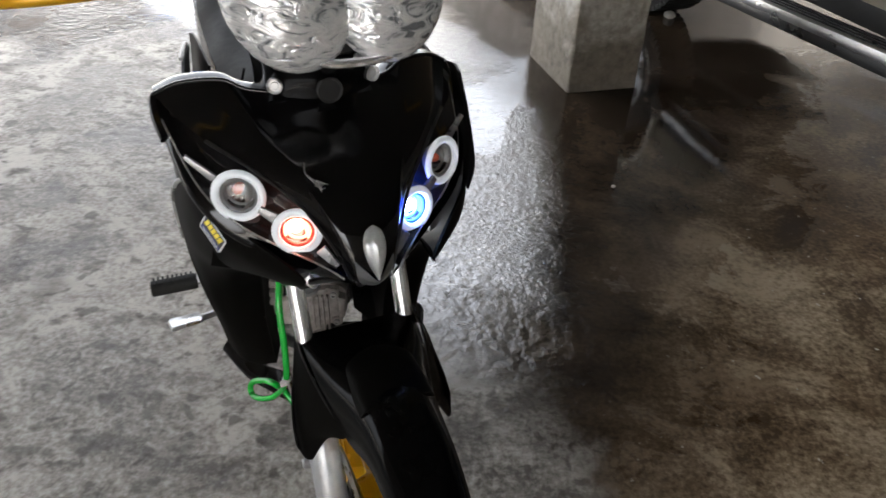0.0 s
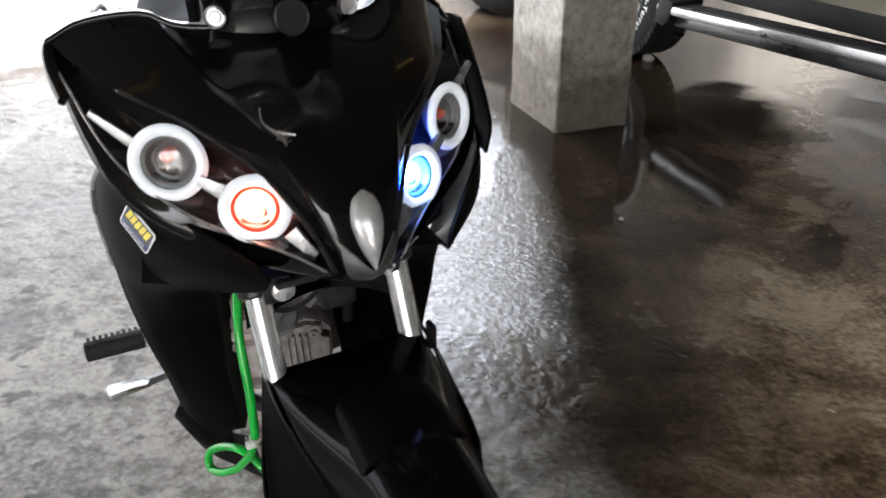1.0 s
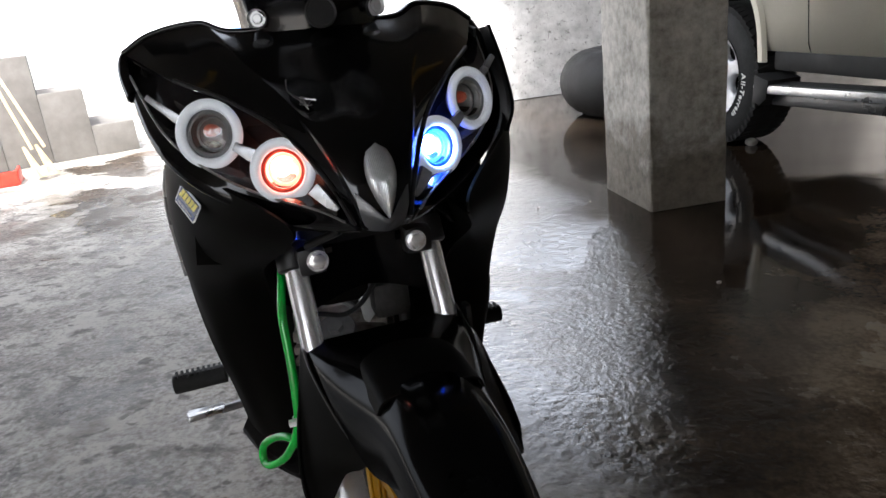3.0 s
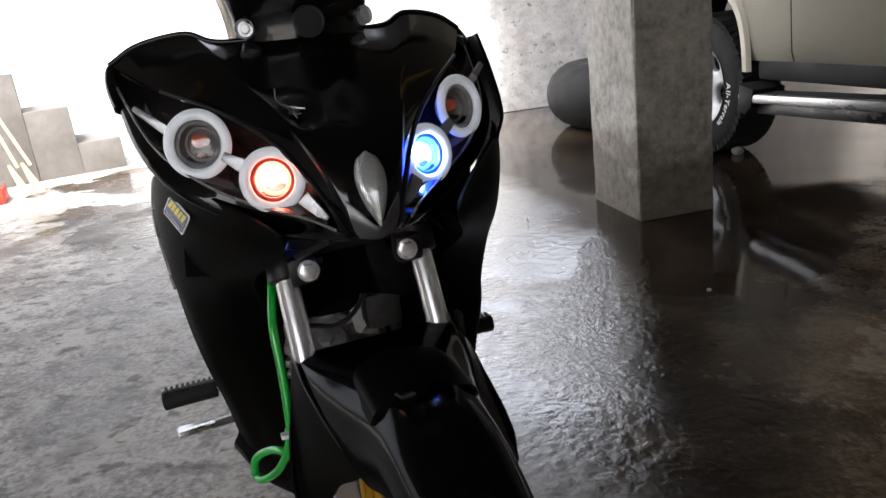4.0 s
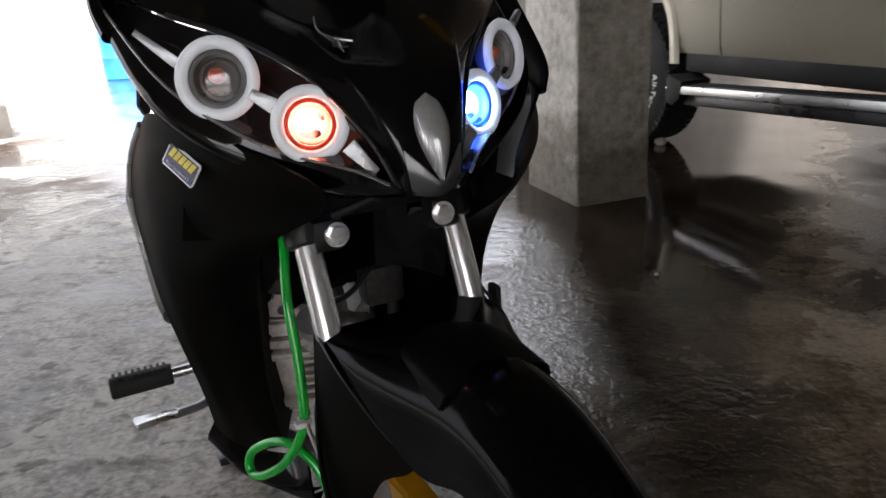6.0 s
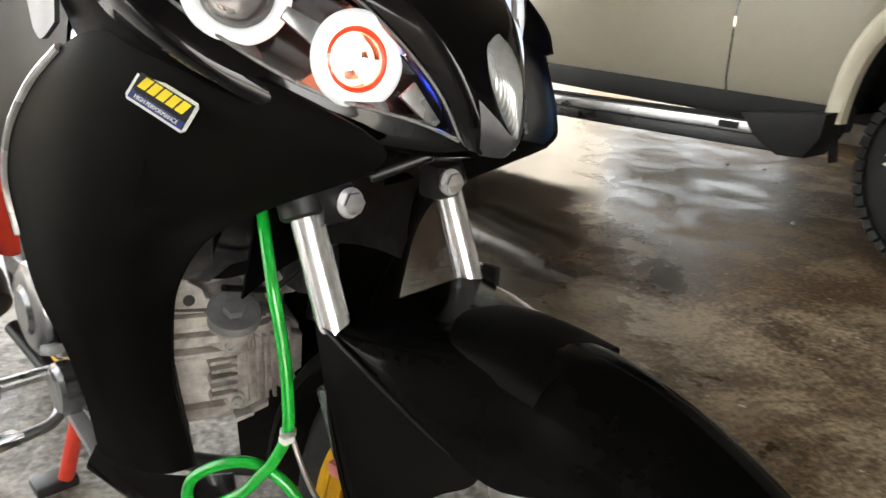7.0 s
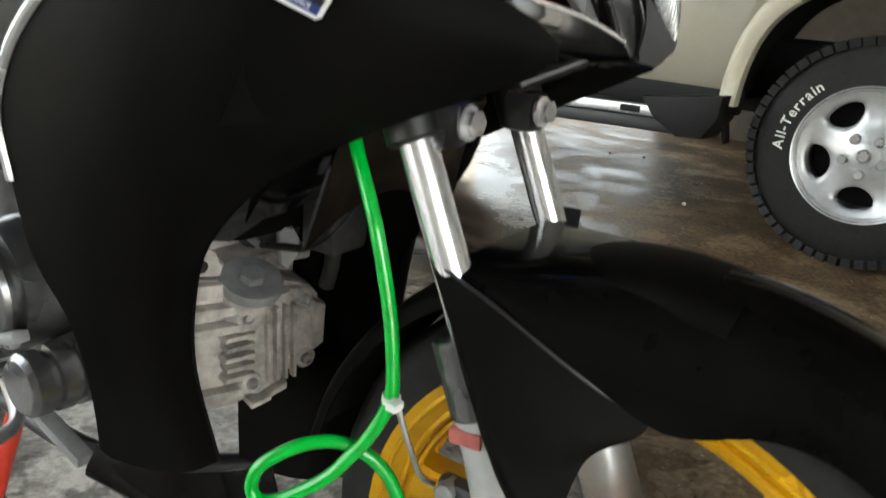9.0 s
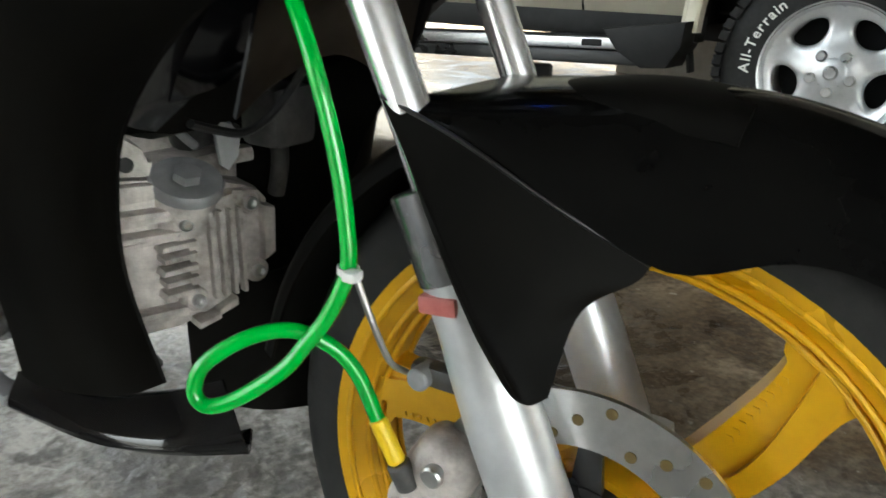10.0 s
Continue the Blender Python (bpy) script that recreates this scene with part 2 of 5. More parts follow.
CEMENT = worn("grey cement render", (0.2, 0.185, 0.165), (0.34, 0.32, 0.29), (0.7, 0.9), 9, relief=0.5)
CARPAINT = worn("champagne car paint", (0.485, 0.45, 0.35), (0.515, 0.48, 0.375), (0.38, 0.46), 90, metal=0.12, Coat_Weight=0.4, Coat_Roughness=0.28)
CARPLASTIC = worn("grey car plastic", (0.006, 0.006, 0.006), (0.015, 0.015, 0.0145), (0.45, 0.65), 25, IOR=1.3)
ARCHBLACK = mat("matt underbody black", (0.004, 0.004, 0.004), 0.8, 0, Specular_IOR_Level=0.2)
CARGLASS = mat("dark car glass", (0.02, 0.025, 0.025), 0.05)
LETTER = mat("raised white lettering", (0.75, 0.74, 0.7), 0.6)
BLUEPLASTIC = worn("blue plastic", (0.01, 0.12, 0.5), (0.02, 0.2, 0.65), (0.3, 0.45), 8)
STRAW = worn("straw", (0.35, 0.26, 0.12), (0.6, 0.48, 0.26), (0.6, 0.8), 80)
WOOD = worn("wooden stick", (0.4, 0.28, 0.14), (0.62, 0.46, 0.26), (0.5, 0.7), 30, stretch=(1, 1, 0.1))


# ---- building ----
def ob_of(name, bm, material, parent=None, smooth=True, label=""):
    me = bpy.data.meshes.new(name)
    bmesh.ops.recalc_face_normals(bm, faces=bm.faces)
    bm.to_mesh(me)
    bm.free()
    if smooth:
        me.polygons.foreach_set("use_smooth", [True] * len(me.polygons))
        me.set_sharp_from_angle(angle=radians(38))
    me.materials.append(material)
    ob = new(name, me)
    if parent:
        ob.parent = parent
    if label:
        ob["label"] = label
    return ob


def part(name, bm, material, parent, label="", smooth=True):
    return ob_of(name, bm, material, parent, smooth, label)


def thing(name, label, category, m=None, group="", kind=""):
    ob = new(name)
    ob.empty_display_size = 0.1
    if m is not None:
        ob.matrix_world = m
    return tagged(ob, label, category, group, kind)


def box(cx, cy, cz, sx, sy, sz, bevel=0.004, bm=None, m=None, segments=2):
    bm = bm or bmesh.new()
    r = bmesh.ops.create_cube(bm, size=1)["verts"]
    bmesh.ops.scale(bm, vec=(sx, sy, sz), verts=r)
    if bevel:
        edges = list({e for v in r for e in v.link_edges})
        r = bmesh.ops.bevel(bm, geom=edges, offset=min(bevel, 0.45 * min(sx, sy, sz)), segments=segments, affect="EDGES", profile=0.6)["verts"]
    if m is not None:
        bmesh.ops.transform(bm, matrix=m, verts=r)
    bmesh.ops.translate(bm, vec=(cx, cy, cz), verts=r)
    return bm


def turned(profile, a, b, n=32, bm=None, closed=False, ends=True):
    """A solid of revolution round the axis a-b: profile rows (distance along from a, radius)."""
    bm = bm or bmesh.new()
    a, b = Vector(a), Vector(b)
    w = (b - a).normalized()
    u = w.orthogonal().normalized()
    v = w.cross(u)
    rings = []
    for s, r in profile:
        c = a + w * s
        if r < 1e-6:
            rings.append([bm.verts.new(c)])
        else:
            rings.append([bm.verts.new(c + r * (math.cos(k * math.tau / n) * u + math.sin(k * math.tau / n) * v)) for k in range(n)])
    if closed:
        rings.append(rings[0])
    for p, q in zip(rings, rings[1:]):
        for k in range(n):
            j = (k + 1) % n
            f = [p[k % len(p)], p[j % len(p)], q[j % len(q)], q[k % len(q)]]
            f = list(dict.fromkeys(f))
            if len(f) > 2:
                bm.faces.new(f)
    if not closed and ends:
        for ring in (rings[0], rings[-1]):
            if len(ring) > 2:
                bm.faces.new(ring)
    return bm


def rod(a, b, r, n=20, bm=None, r2=None, soft=0.0015):
    length = (Vector(b) - Vector(a)).length
    r2 = r if r2 is None else r2
    soft = min(soft, r * 0.4, length * 0.3)
    return turned([(0, r - soft), (soft, r), (length - soft, r2), (length, r2 - soft)], a, b, n, bm)


def spline(points, n):
    """n + 1 points evenly spaced in parameter on a Catmull-Rom curve."""
    p = [Vector(q) for q in points]
    p = [2 * p[0] - p[1], *p, 2 * p[-1] - p[-2]]
    out = []
    for i in range(n + 1):
        s = i / n * (len(p) - 3)
        k = min(int(s), len(p) - 4)
        t = s - k
        a, b, c, d = p[k:k + 4]
        out.append(0.5 * ((2 * b) + (c - a) * t + (2 * a - 5 * b + 4 * c - d) * t * t + (3 * b - a - 3 * c + d) * t ** 3))
    return out


def tube(points, r, n=60, sides=14, bm=None):
    """A round hose along a smooth curve."""
    bm = bm or bmesh.new()
    pts = spline(points, n)
    up = Vector((0.13, 0.21, 0.97))
    rings = []
    for i, c in enumerate(pts):
        w = (pts[min(i + 1, n)] - pts[max(i - 1, 0)]).normalized()
        u = (up - w * up.dot(w)).normalized()
        up = u
        v = w.cross(u)
        rings.append([bm.verts.new(c + r * (math.cos(k * math.tau / sides) * u + math.sin(k * math.tau / sides) * v)) for k in range(sides)])
    for p, q in zip(rings, rings[1:]):
        for k in range(sides):
            bm.faces.new((p[k], p[(k + 1) % sides], q[(k + 1) % sides], q[k]))
    bm.faces.new(rings[0]), bm.faces.new(rings[-1])
    return bm


def skin(curves, nu=24, nv=10, thick=0.004, flip=1, bm=None):
    """A shell through a row of curves, each a row of points; flip=-1 mirrors it in x."""
    bm = bm or bmesh.new()
    rows = [spline(c, nu) for c in curves]
    grid = [spline([r[i] for r in rows], nv) for i in range(nu + 1)]
    vs = [[bm.verts.new((p.x * flip, p.y, p.z)) for p in col] for col in grid]
    faces = [bm.faces.new((vs[i][j], vs[i + 1][j], vs[i + 1][j + 1], vs[i][j + 1])) for i in range(nu) for j in range(nv)]
    if thick:
        bmesh.ops.recalc_face_normals(bm, faces=faces)
        bmesh.ops.solidify(bm, geom=faces, thickness=thick)
    return bm


def plate(outline, z0, z1, m=None, bm=None, bevel=0.0):
    """A prism from an outline in x, y."""
    bm = bm or bmesh.new()
    lo = [bm.verts.new((x, y, z0)) for x, y in outline]
    hi = [bm.verts.new((x, y, z1)) for x, y in outline]
    n = len(outline)
    faces = [bm.faces.new(lo[::-1]), bm.faces.new(hi)] + [bm.faces.new((lo[i], lo[(i + 1) % n], hi[(i + 1) % n], hi[i])) for i in range(n)]
    vs = lo + hi
    if bevel:
        edges = list({e for f in faces[:2] for e in f.edges})
        r = bmesh.ops.bevel(bm, geom=edges, offset=bevel, segments=2, affect="EDGES", profile=0.6)
        vs = list({v for f in faces if f.is_valid for v in f.verts} | set(r["verts"]))
    if m is not None:
        bmesh.ops.transform(bm, matrix=m, verts=vs)
    return bm


def frame_at(origin, normal, up=(0, 0, 1)):
    """A matrix whose z looks along normal and whose y leans to up."""
    z = Vector(normal).normalized()
    x = Vector(up).cross(z).normalized()
    y = z.cross(x)
    m = Matrix((x, y, z)).transposed().to_4x4()
    m.translation = origin
    return m


def hexagon(r):
    return [(r * math.cos(k * math.pi / 3), r * math.sin(k * math.pi / 3)) for k in range(6)]

# ---- the place ----
def slab(name, cx, cy, cz, sx, sy, sz, material, rz=0, label="", category="", bevel=0.01):
    ob = ob_of(name, box(0, 0, 0, sx, sy, sz, bevel), material)
    ob.matrix_world = pose(cx, cy, cz, 0, 0, rz)
    return tagged(ob, label, category, kind="structure")


bm = bmesh.new()
N = 150
for i in range(N + 1):
    for j in range(N + 1):
        x, y = -7 + 14 * i / N, -3 + 14 * j / N
        bm.verts.new((x, y, 0.004 * noise.fractal((x * 1.3, y * 1.3, 0), 1.0, 2.0, 4) - 0.002))
bm.verts.ensure_lookup_table()
for i in range(N):
    for j in range(N):
        a = i * (N + 1) + j
        bm.faces.new((bm.verts[a], bm.verts[a + N + 1], bm.verts[a + N + 2], bm.verts[a + 1]))
edge = [e for e in bm.edges if e.is_boundary]
ext = bmesh.ops.extrude_edge_only(bm, edges=edge)["geom"]
for v in ext:
    if isinstance(v, bmesh.types.BMVert):
        c = Vector((0, 4, 0))
        d = v.co - c
        d.z = 0
        v.co = c + d * (70 / max(abs(d.x), abs(d.y)))
        v.co.z = -0.05
floor = tagged(ob_of("floor", bm, FLOOR), "uneven grey concrete floor, dark and wet on one side", "floor", kind="structure")

PR = 21.0  # the building's own turn
bm = box(0, 0, 0, 0.36, 0.50, 2.90, 0)
bmesh.ops.bisect_plane(bm, geom=bm.verts[:] + bm.edges[:] + bm.faces[:], plane_co=(0, 0, -0.3), plane_no=(0, 0, 1))
bmesh.ops.subdivide_edges(bm, edges=bm.edges[:], cuts=38, use_grid_fill=True)
for v in bm.verts:
    rim = (abs(v.co.x) > 0.175) + (abs(v.co.y) > 0.245)
    chip = max(0.0, noise.noise(v.co * 9) + 0.25) * 0.011 + 0.004 if rim == 2 else 0.0
    out = Vector((v.co.x, v.co.y, 0)).normalized()
    v.co += out * (0.0035 * noise.fractal(v.co * 5, 1.0, 2.0, 4) - chip)
pillar = tagged(ob_of("pillar", bm, PILLARMAT), "square bare concrete pillar with chipped edges and a damp foot", "pillar", kind="structure")
pillar.matrix_world = pose(0.700, 4.135, 1.45, 0, 0, PR)
slab("wall_back", -0.47, 7.93, 0.75, 2.2, 0.2, 1.5, OLDPLASTER, PR, "rough weathered whitewashed plaster wall", "wall")
slab("wall_yard", -5.6, 15.2, 1.4, 18.0, 0.2, 2.8, PLASTER, 38.5, "white plaster wall in the bright yard", "wall")
# Unseen wall with a gap beside it, added to shape the front light.
slab("unseen_wall_behind", 4.24, -3.09, 1.5, 6.3, 0.2, 3.0, CEMENT, PR, "unseen grey cement wall, added to limit the daylight", "wall")
slab("ceiling", 0.245, -0.225, 3.0, 11.7, 8.4, 0.2, SLAB, PR, "dark concrete slab ceiling", "ceiling")
# Made-up wall that darkens what the wet floor mirrors behind the car.
slab("added_wall_far", 2.95, 9.24, 1.45, 5.0, 0.2, 2.9, CEMENT, PR, "grey cement wall added behind the car to darken reflections", "wall")
# Unseen wall; its length sets how much daylight reaches the far floor.
slab("unseen_wall_right", 5.570, 1.683, 1.45, 0.2, 7.95, 2.9, CEMENT, PR, "unseen grey cement wall, added to limit the daylight", "wall")
# Unseen slab, added to keep sky out of the wet floor's reflection.
slab("added_ceiling", 1.824, 6.486, 3.0, 3.95, 3.0, 0.2, SLAB, PR, "slab added over the car to block the sky", "ceiling")
# Unseen wall, added to keep bright reflections off the mudguard's side.
slab("unseen_wall_left", -3.67, -2.42, 1.45, 0.2, 5.4, 2.9, CEMENT, PR, "unseen grey cement wall, added to limit the daylight", "wall")

# ---- the stairs, broom and dustpan by the opening ----
st = thing("stair", "grey cement steps with a solid side, rising by the bright opening", "stairs", pose(-3.70, 6.76, 0, 0, 0, 38.5))
for k in range(7):
    h = 0.27 + 0.33 * k
    part("step", box(-0.18 - 0.36 * k, 0.5, h / 2, 0.36, 1.0, h, 0.012), STAIRCEMENT, st)

# ---- the car ----
A = Vector((-0.3800, 0.9250, 0))  # rearwards
# car space: x rearwards, y outwards (towards the pillar), z up
car = thing("parked_car", "champagne off-road car with running board and all-terrain tyres, parked", "car")
M = Matrix.Translation((2.26, 2.385, 0)) @ Matrix(((A.x, -A.y, 0), (A.y, A.x, 0), (0, 0, 1))).to_4x4()
car.matrix_world = M


def spider():
    """Five broad rounded spokes round five oval holes."""
    bm = bmesh.new()
    r0, r1, half = 0.045, 0.218, math.pi / 5

    def dish(r):
        return -0.030 + 0.022 * min(1.0, abs((r - 0.145) / 0.085)) ** 2

    for k in range(5):
        mid = (2 * k + 1) * half
        rows = []
        for i in range(56):
            f = i * math.tau / 56
            du, dv = 0.040 * math.cos(f), (0.060 + 0.012 * math.cos(f)) * math.sin(f)
            far = 1.0
            while far < 8:
                u, v = 0.153 + du * far, dv * far
                if not (r0 < math.hypot(u, v) < r1 and abs(math.atan2(v, u)) < half):
                    break
                far += 0.02
            ring = []
            for g, back in ((0.0, -0.035), (0.0, -0.014), (0.05, -0.006), (0.14, -0.0015), (0.4, 0.001), (0.7, 0.0), (1.0, 0.0)):
                n = 1 + (far - 1) * g
                u, v = 0.153 + du * n, dv * n
                r, a = math.hypot(u, v), mid + math.atan2(v, u)
                ring.append(bm.verts.new((r * math.sin(a), dish(r) + back, r * math.cos(a))))
            rows.append(ring)
        for p, q in zip(rows, rows[1:] + rows[:1]):
            for j in range(6):
                bm.faces.new((p[j], q[j], q[j + 1], p[j + 1]))
    turned([(0, 0.0), (0.0, 0.042), (0.004, 0.05), (0.02, 0.05)], (0, -0.004, 0), (0, -1, 0), 40, bm)
    bmesh.ops.remove_doubles(bm, verts=bm.verts, dist=0.0008)
    return bm


def wheel(name, x, parent):
    # hub faces +y of the car (the open side)
    e = new(name)
    e.parent = parent
    e.matrix_basis = pose(x, -0.02, 0.40)
    R, W = 0.40, 0.25
    prof = [(0, 0.23), (0.004, 0.245), (0.0, 0.30), (0.012, 0.345), (0.035, 0.385), (0.06, R), (W - 0.06, R), (W - 0.035, 0.385), (W - 0.012, 0.345), (W, 0.3), (W - 0.004, 0.245), (W, 0.23)]
    tyre = part("tyre", turned(prof, (0, 0, 0), (0, -1, 0), 64, ends=False), RUBBER, e, "all-terrain tyre with raised white letters")
    bm = bmesh.new()
    for k in range(56):
        a = k * math.tau / 56
        for s in (0, 1):
            mm = Matrix.Rotation(a + s * 0.07, 4, "Y") @ Matrix.Translation((0, -0.045 - 0.16 * s, R - 0.0145)) @ Matrix.Rotation(0.3 * (1 - 2 * s), 4, "Z")
            box(0, 0, 0, 0.034, 0.078, 0.03, 0, bm, mm)
    tagged(part("tread", bm, RUBBER, tyre, smooth=False), kind="stuff")
    for a0 in (95, 275):
        at = 0.0
        for ch in "All-Terrain":
            cu = bpy.data.curves.new("letter", "FONT")
            cu.body, cu.size, cu.extrude, cu.align_x, cu.offset = ch, 0.050, 0.0015, "LEFT", 0.0006
            ob = new("letter", cu)
            dg = bpy.context.evaluated_depsgraph_get()
            me = bpy.data.meshes.new_from_object(ob.evaluated_get(dg))
            bpy.data.objects.remove(ob)
            wide = max(v.co.x for v in me.vertices) + 0.006
            me.materials.clear()
            me.materials.append(LETTER)
            o = new("letter", me)
            o.parent = tyre
            a = radians(a0) - (at + wide / 2) / 0.285
            o.matrix_basis = Matrix.Rotation(a, 4, "Y") @ Matrix.Translation((wide / 2, 0.004, 0.266)) @ Matrix.Rotation(math.pi, 4, "Z") @ Matrix.Rotation(math.pi / 2, 4, "X")
            at += wide
    rimp = [(0.0, 0.232), (-0.004, 0.238), (0.004, 0.228), (0.02, 0.215), (0.07, 0.205), (0.2, 0.205)]
    bm = turned(rimp, (0, 0, 0), (0, -1, 0), 64, ends=False)
    rim = part("rim", bm, ALU, e, "silver five-spoke alloy rim")
    part("spokes", spider(), ALU, rim, "wide rounded cast spokes")
    for k in range(5):
        a = k * math.tau / 5 + 0.63
        part("wheel_nut", turned([(0, 0), (0, 0.014), (0.004, 0.018), (0.03, 0.018)], (0.066 * math.sin(a), 0.010, 0.066 * math.cos(a)), (0.066 * math.sin(a), -1, 0.066 * math.cos(a)), 12), STEEL, rim)
    part("hub_cap", turned([(0, 0), (0, 0.018), (0.006, 0.024), (0.02, 0.024)], (0, 0.008, 0), (0, -1, 0), 24), STEEL, rim)
    part("brake_drum", turned([(0, 0), (0, 0.19), (0.12, 0.19)], (0, -0.11, 0), (0, -1, 0), 32), ARCHBLACK, e)
    return e


wheel("front_wheel", 0.09, car)
wheel("rear_wheel", 3.08, car)
# body side with arches cut out
FH, RH = 0.09, 3.08
AA, AB = 0.47, 0.555  # half width and height of a wheel arch
def sheet(x0, x1, name):
    """One pressed panel of the car's side, bulging a little, with its wheel arch."""
    bm = bmesh.new()
    zs = [0.555, 0.60, 0.70, 0.80, 0.86, 0.90, 0.98, 1.05, 1.10, 1.2]
    depth = [-0.015, 0.0, 0.006, 0.01, 0.012, 0.002, 0.006, 0.004, 0.0, -0.012]
    n = max(int((x1 - x0) / 0.02), 2)
    grid = []
    for i in range(n + 1):
        x = x0 + (x1 - x0) * i / n
        col = []
        for z, dpt in zip(zs, depth):
            col.append(bm.verts.new((x, dpt, z)))
        grid.append(col)
    faces = []
    for i in range(n):
        for j in range(len(zs) - 1):
            faces.append(bm.faces.new((grid[i][j], grid[i + 1][j], grid[i + 1][j + 1], grid[i][j + 1])))
    for cx in (FH, RH):
        # the lower edge follows the wheel arch
        for i in range(n + 1):
            x = x0 + (x1 - x0) * i / n
            if abs(x - cx) < AA:
                za = max(0.40 + AB * (1 - (abs(x - cx) / AA) ** 3) ** (1 / 3), zs[0])
                for j, v in enumerate(grid[i]):
                    v.co.z = za + (zs[-1] - za) * (v.co.z - zs[0]) / (zs[-1] - zs[0]) if za > zs[0] else v.co.z
    bmesh.ops.solidify(bm, geom=faces, thickness=0.02)
    return part(name, bm, CARPAINT, car)


sheet(-0.75, 1.020, "front_wing")
sheet(1.028, 2.250, "front_door")
sheet(2.258, 4.10, "rear_wing")


def arch(cx, a, grow):
    c, s = math.cos(a), math.sin(a)
    return cx + (AA + grow) * math.copysign(abs(c) ** (2 / 3), c), 0.40 + (AB + grow) * math.copysign(abs(s) ** (2 / 3), s)


for cx in (FH, RH):
    bm = bmesh.new()
    rows = []
    for k in range(49):
        a = radians(2) + radians(176) * k / 48
        ring = []
        for grow, dy in ((-0.012, -0.03), (-0.010, 0.018), (0.0, 0.026), (0.035, 0.026), (0.055, 0.008)):
            x, z = arch(cx, a, grow)
            ring.append(bm.verts.new((x, dy, max(z, 0.50))))
        rows.append(ring)
    for p, q in zip(rows, rows[1:]):
        for k in range(4):
            bm.faces.new((p[k], q[k], q[k + 1], p[k + 1]))
    part("arch_flare", bm, CARPAINT, car)
    bm = bmesh.new()
    rows = []
    for k in range(49):
        x, z = arch(cx, radians(6) + radians(168) * k / 48, 0.006)
        rows.append([bm.verts.new((x, dy, z)) for dy in (0.016, -0.45)])
    for p, q in zip(rows, rows[1:]):
        bm.faces.new((p[0], q[0], q[1], p[1]))
    part("arch_liner", bm, ARCHBLACK, car)
part("sill", box(1.54, -0.06, 0.51, 1.98, 0.10, 0.10, 0.02), CARPLASTIC, car, "dark grey sill under the doors")
board = part("running_board", box(1.62, 0.03, 0.445, 1.80, 0.15, 0.045, 0.014), STEEL, car, "ribbed metal running board")
for k in range(4):
    part("rib", box(1.62, -0.02 + 0.03 * k, 0.470, 1.74, 0.010, 0.005, 0.002), CARPLASTIC, board)
part("board_end", plate([(0.54, 0.53), (0.86, 0.50), (0.80, 0.42), (0.70, 0.36), (0.60, 0.365), (0.55, 0.44)], -0.08, 0.11, Matrix(((1, 0, 0, 0), (0, 0, 1, 0), (0, 1, 0, 0), (0, 0, 0, 1))), None, 0.015), CARPLASTIC, board, "black plastic end of the running board")
part("board_end", plate([(2.50, 0.52), (2.38, 0.49), (2.40, 0.40), (2.46, 0.36), (2.52, 0.38)], -0.08, 0.11, Matrix(((1, 0, 0, 0), (0, 0, 1, 0), (0, 1, 0, 0), (0, 0, 0, 1))), None, 0.015), CARPLASTIC, board)
TILT = pose(0, 0, 0.032, 0, 2.2, 0)
board.matrix_basis = TILT
part("underrail", box(1.55, 0.0, 0.39, 1.75, 0.12, 0.055, 0.012), BLACKMETAL, car).matrix_basis = TILT
part("mud_flap", box(0.585, -0.06, 0.40, 0.012, 0.06, 0.10, 0.004, None, pose(0, 0, 0, 0, 12, 0)), RUBBER, car, "short black mud flap")
part("badge", box(0.90, 0.106, 0.447, 0.085, 0.006, 0.026, 0.003), CARPLASTIC, board)
part("underbody", box(1.65, -0.95, 0.66, 4.6, 1.45, 0.20, 0.05), ARCHBLACK, car)
part("chassis_rail", box(1.65, -0.55, 0.50, 4.3, 0.10, 0.12, 0.02), BLACKMETAL, car)
part("cabin", box(2.0, -0.92, 1.45, 3.2, 1.6, 0.62, 0.15), CARGLASS, car, "dark glass cabin")
part("roof", box(2.1, -0.92, 1.80, 2.9, 1.5, 0.10, 0.05), CARPAINT, car)
part("bonnet", box(-0.25, -0.92, 1.12, 1.3, 1.6, 0.16, 0.06), CARPAINT, car)
part("shoulder", box(1.7, -0.9, 1.09, 4.75, 1.66, 0.18, 0.05), CARPAINT, car)
part("door_handle", box(2.35, 0.02, 1.02, 0.16, 0.03, 0.03, 0.01), CARPLASTIC, car)

# ---- the motorcycle: x to its left side, y rearwards from the front axle, z up ----
bike = thing("motorcycle", "black underbone motorcycle with gold wheels and glowing ring lamps", "motorcycle", pose(0.1657, 1.321, 0, 0, 0, 27.025))
STEER = pose(0.0023, 0.0176, 0, 0, 0, 2.815)  # the fork and cowl stand a little turned
FORK = STEER @ pose(-0.007, -0.009, 0)
AX = (0, -0.022, 0.285)


def fork_y(z):
    return 0.129 + (z - 0.6215) * 0.45


# front wheel
fw = new("front_wheel")
fw.parent = bike
fw.matrix_basis = FORK @ pose(*AX)
arc = [(0.0360 * math.cos(radians(a)), 0.247 + 0.039 * math.sin(radians(a))) for a in range(-20, 201, 20)]
part("tyre", turned([(-x, r) for x, r in arc] + [(-0.028, 0.232), (0.028, 0.232)], (0, 0, 0), (1, 0, 0), 72, closed=True), RUBBER, fw, "black road tyre")
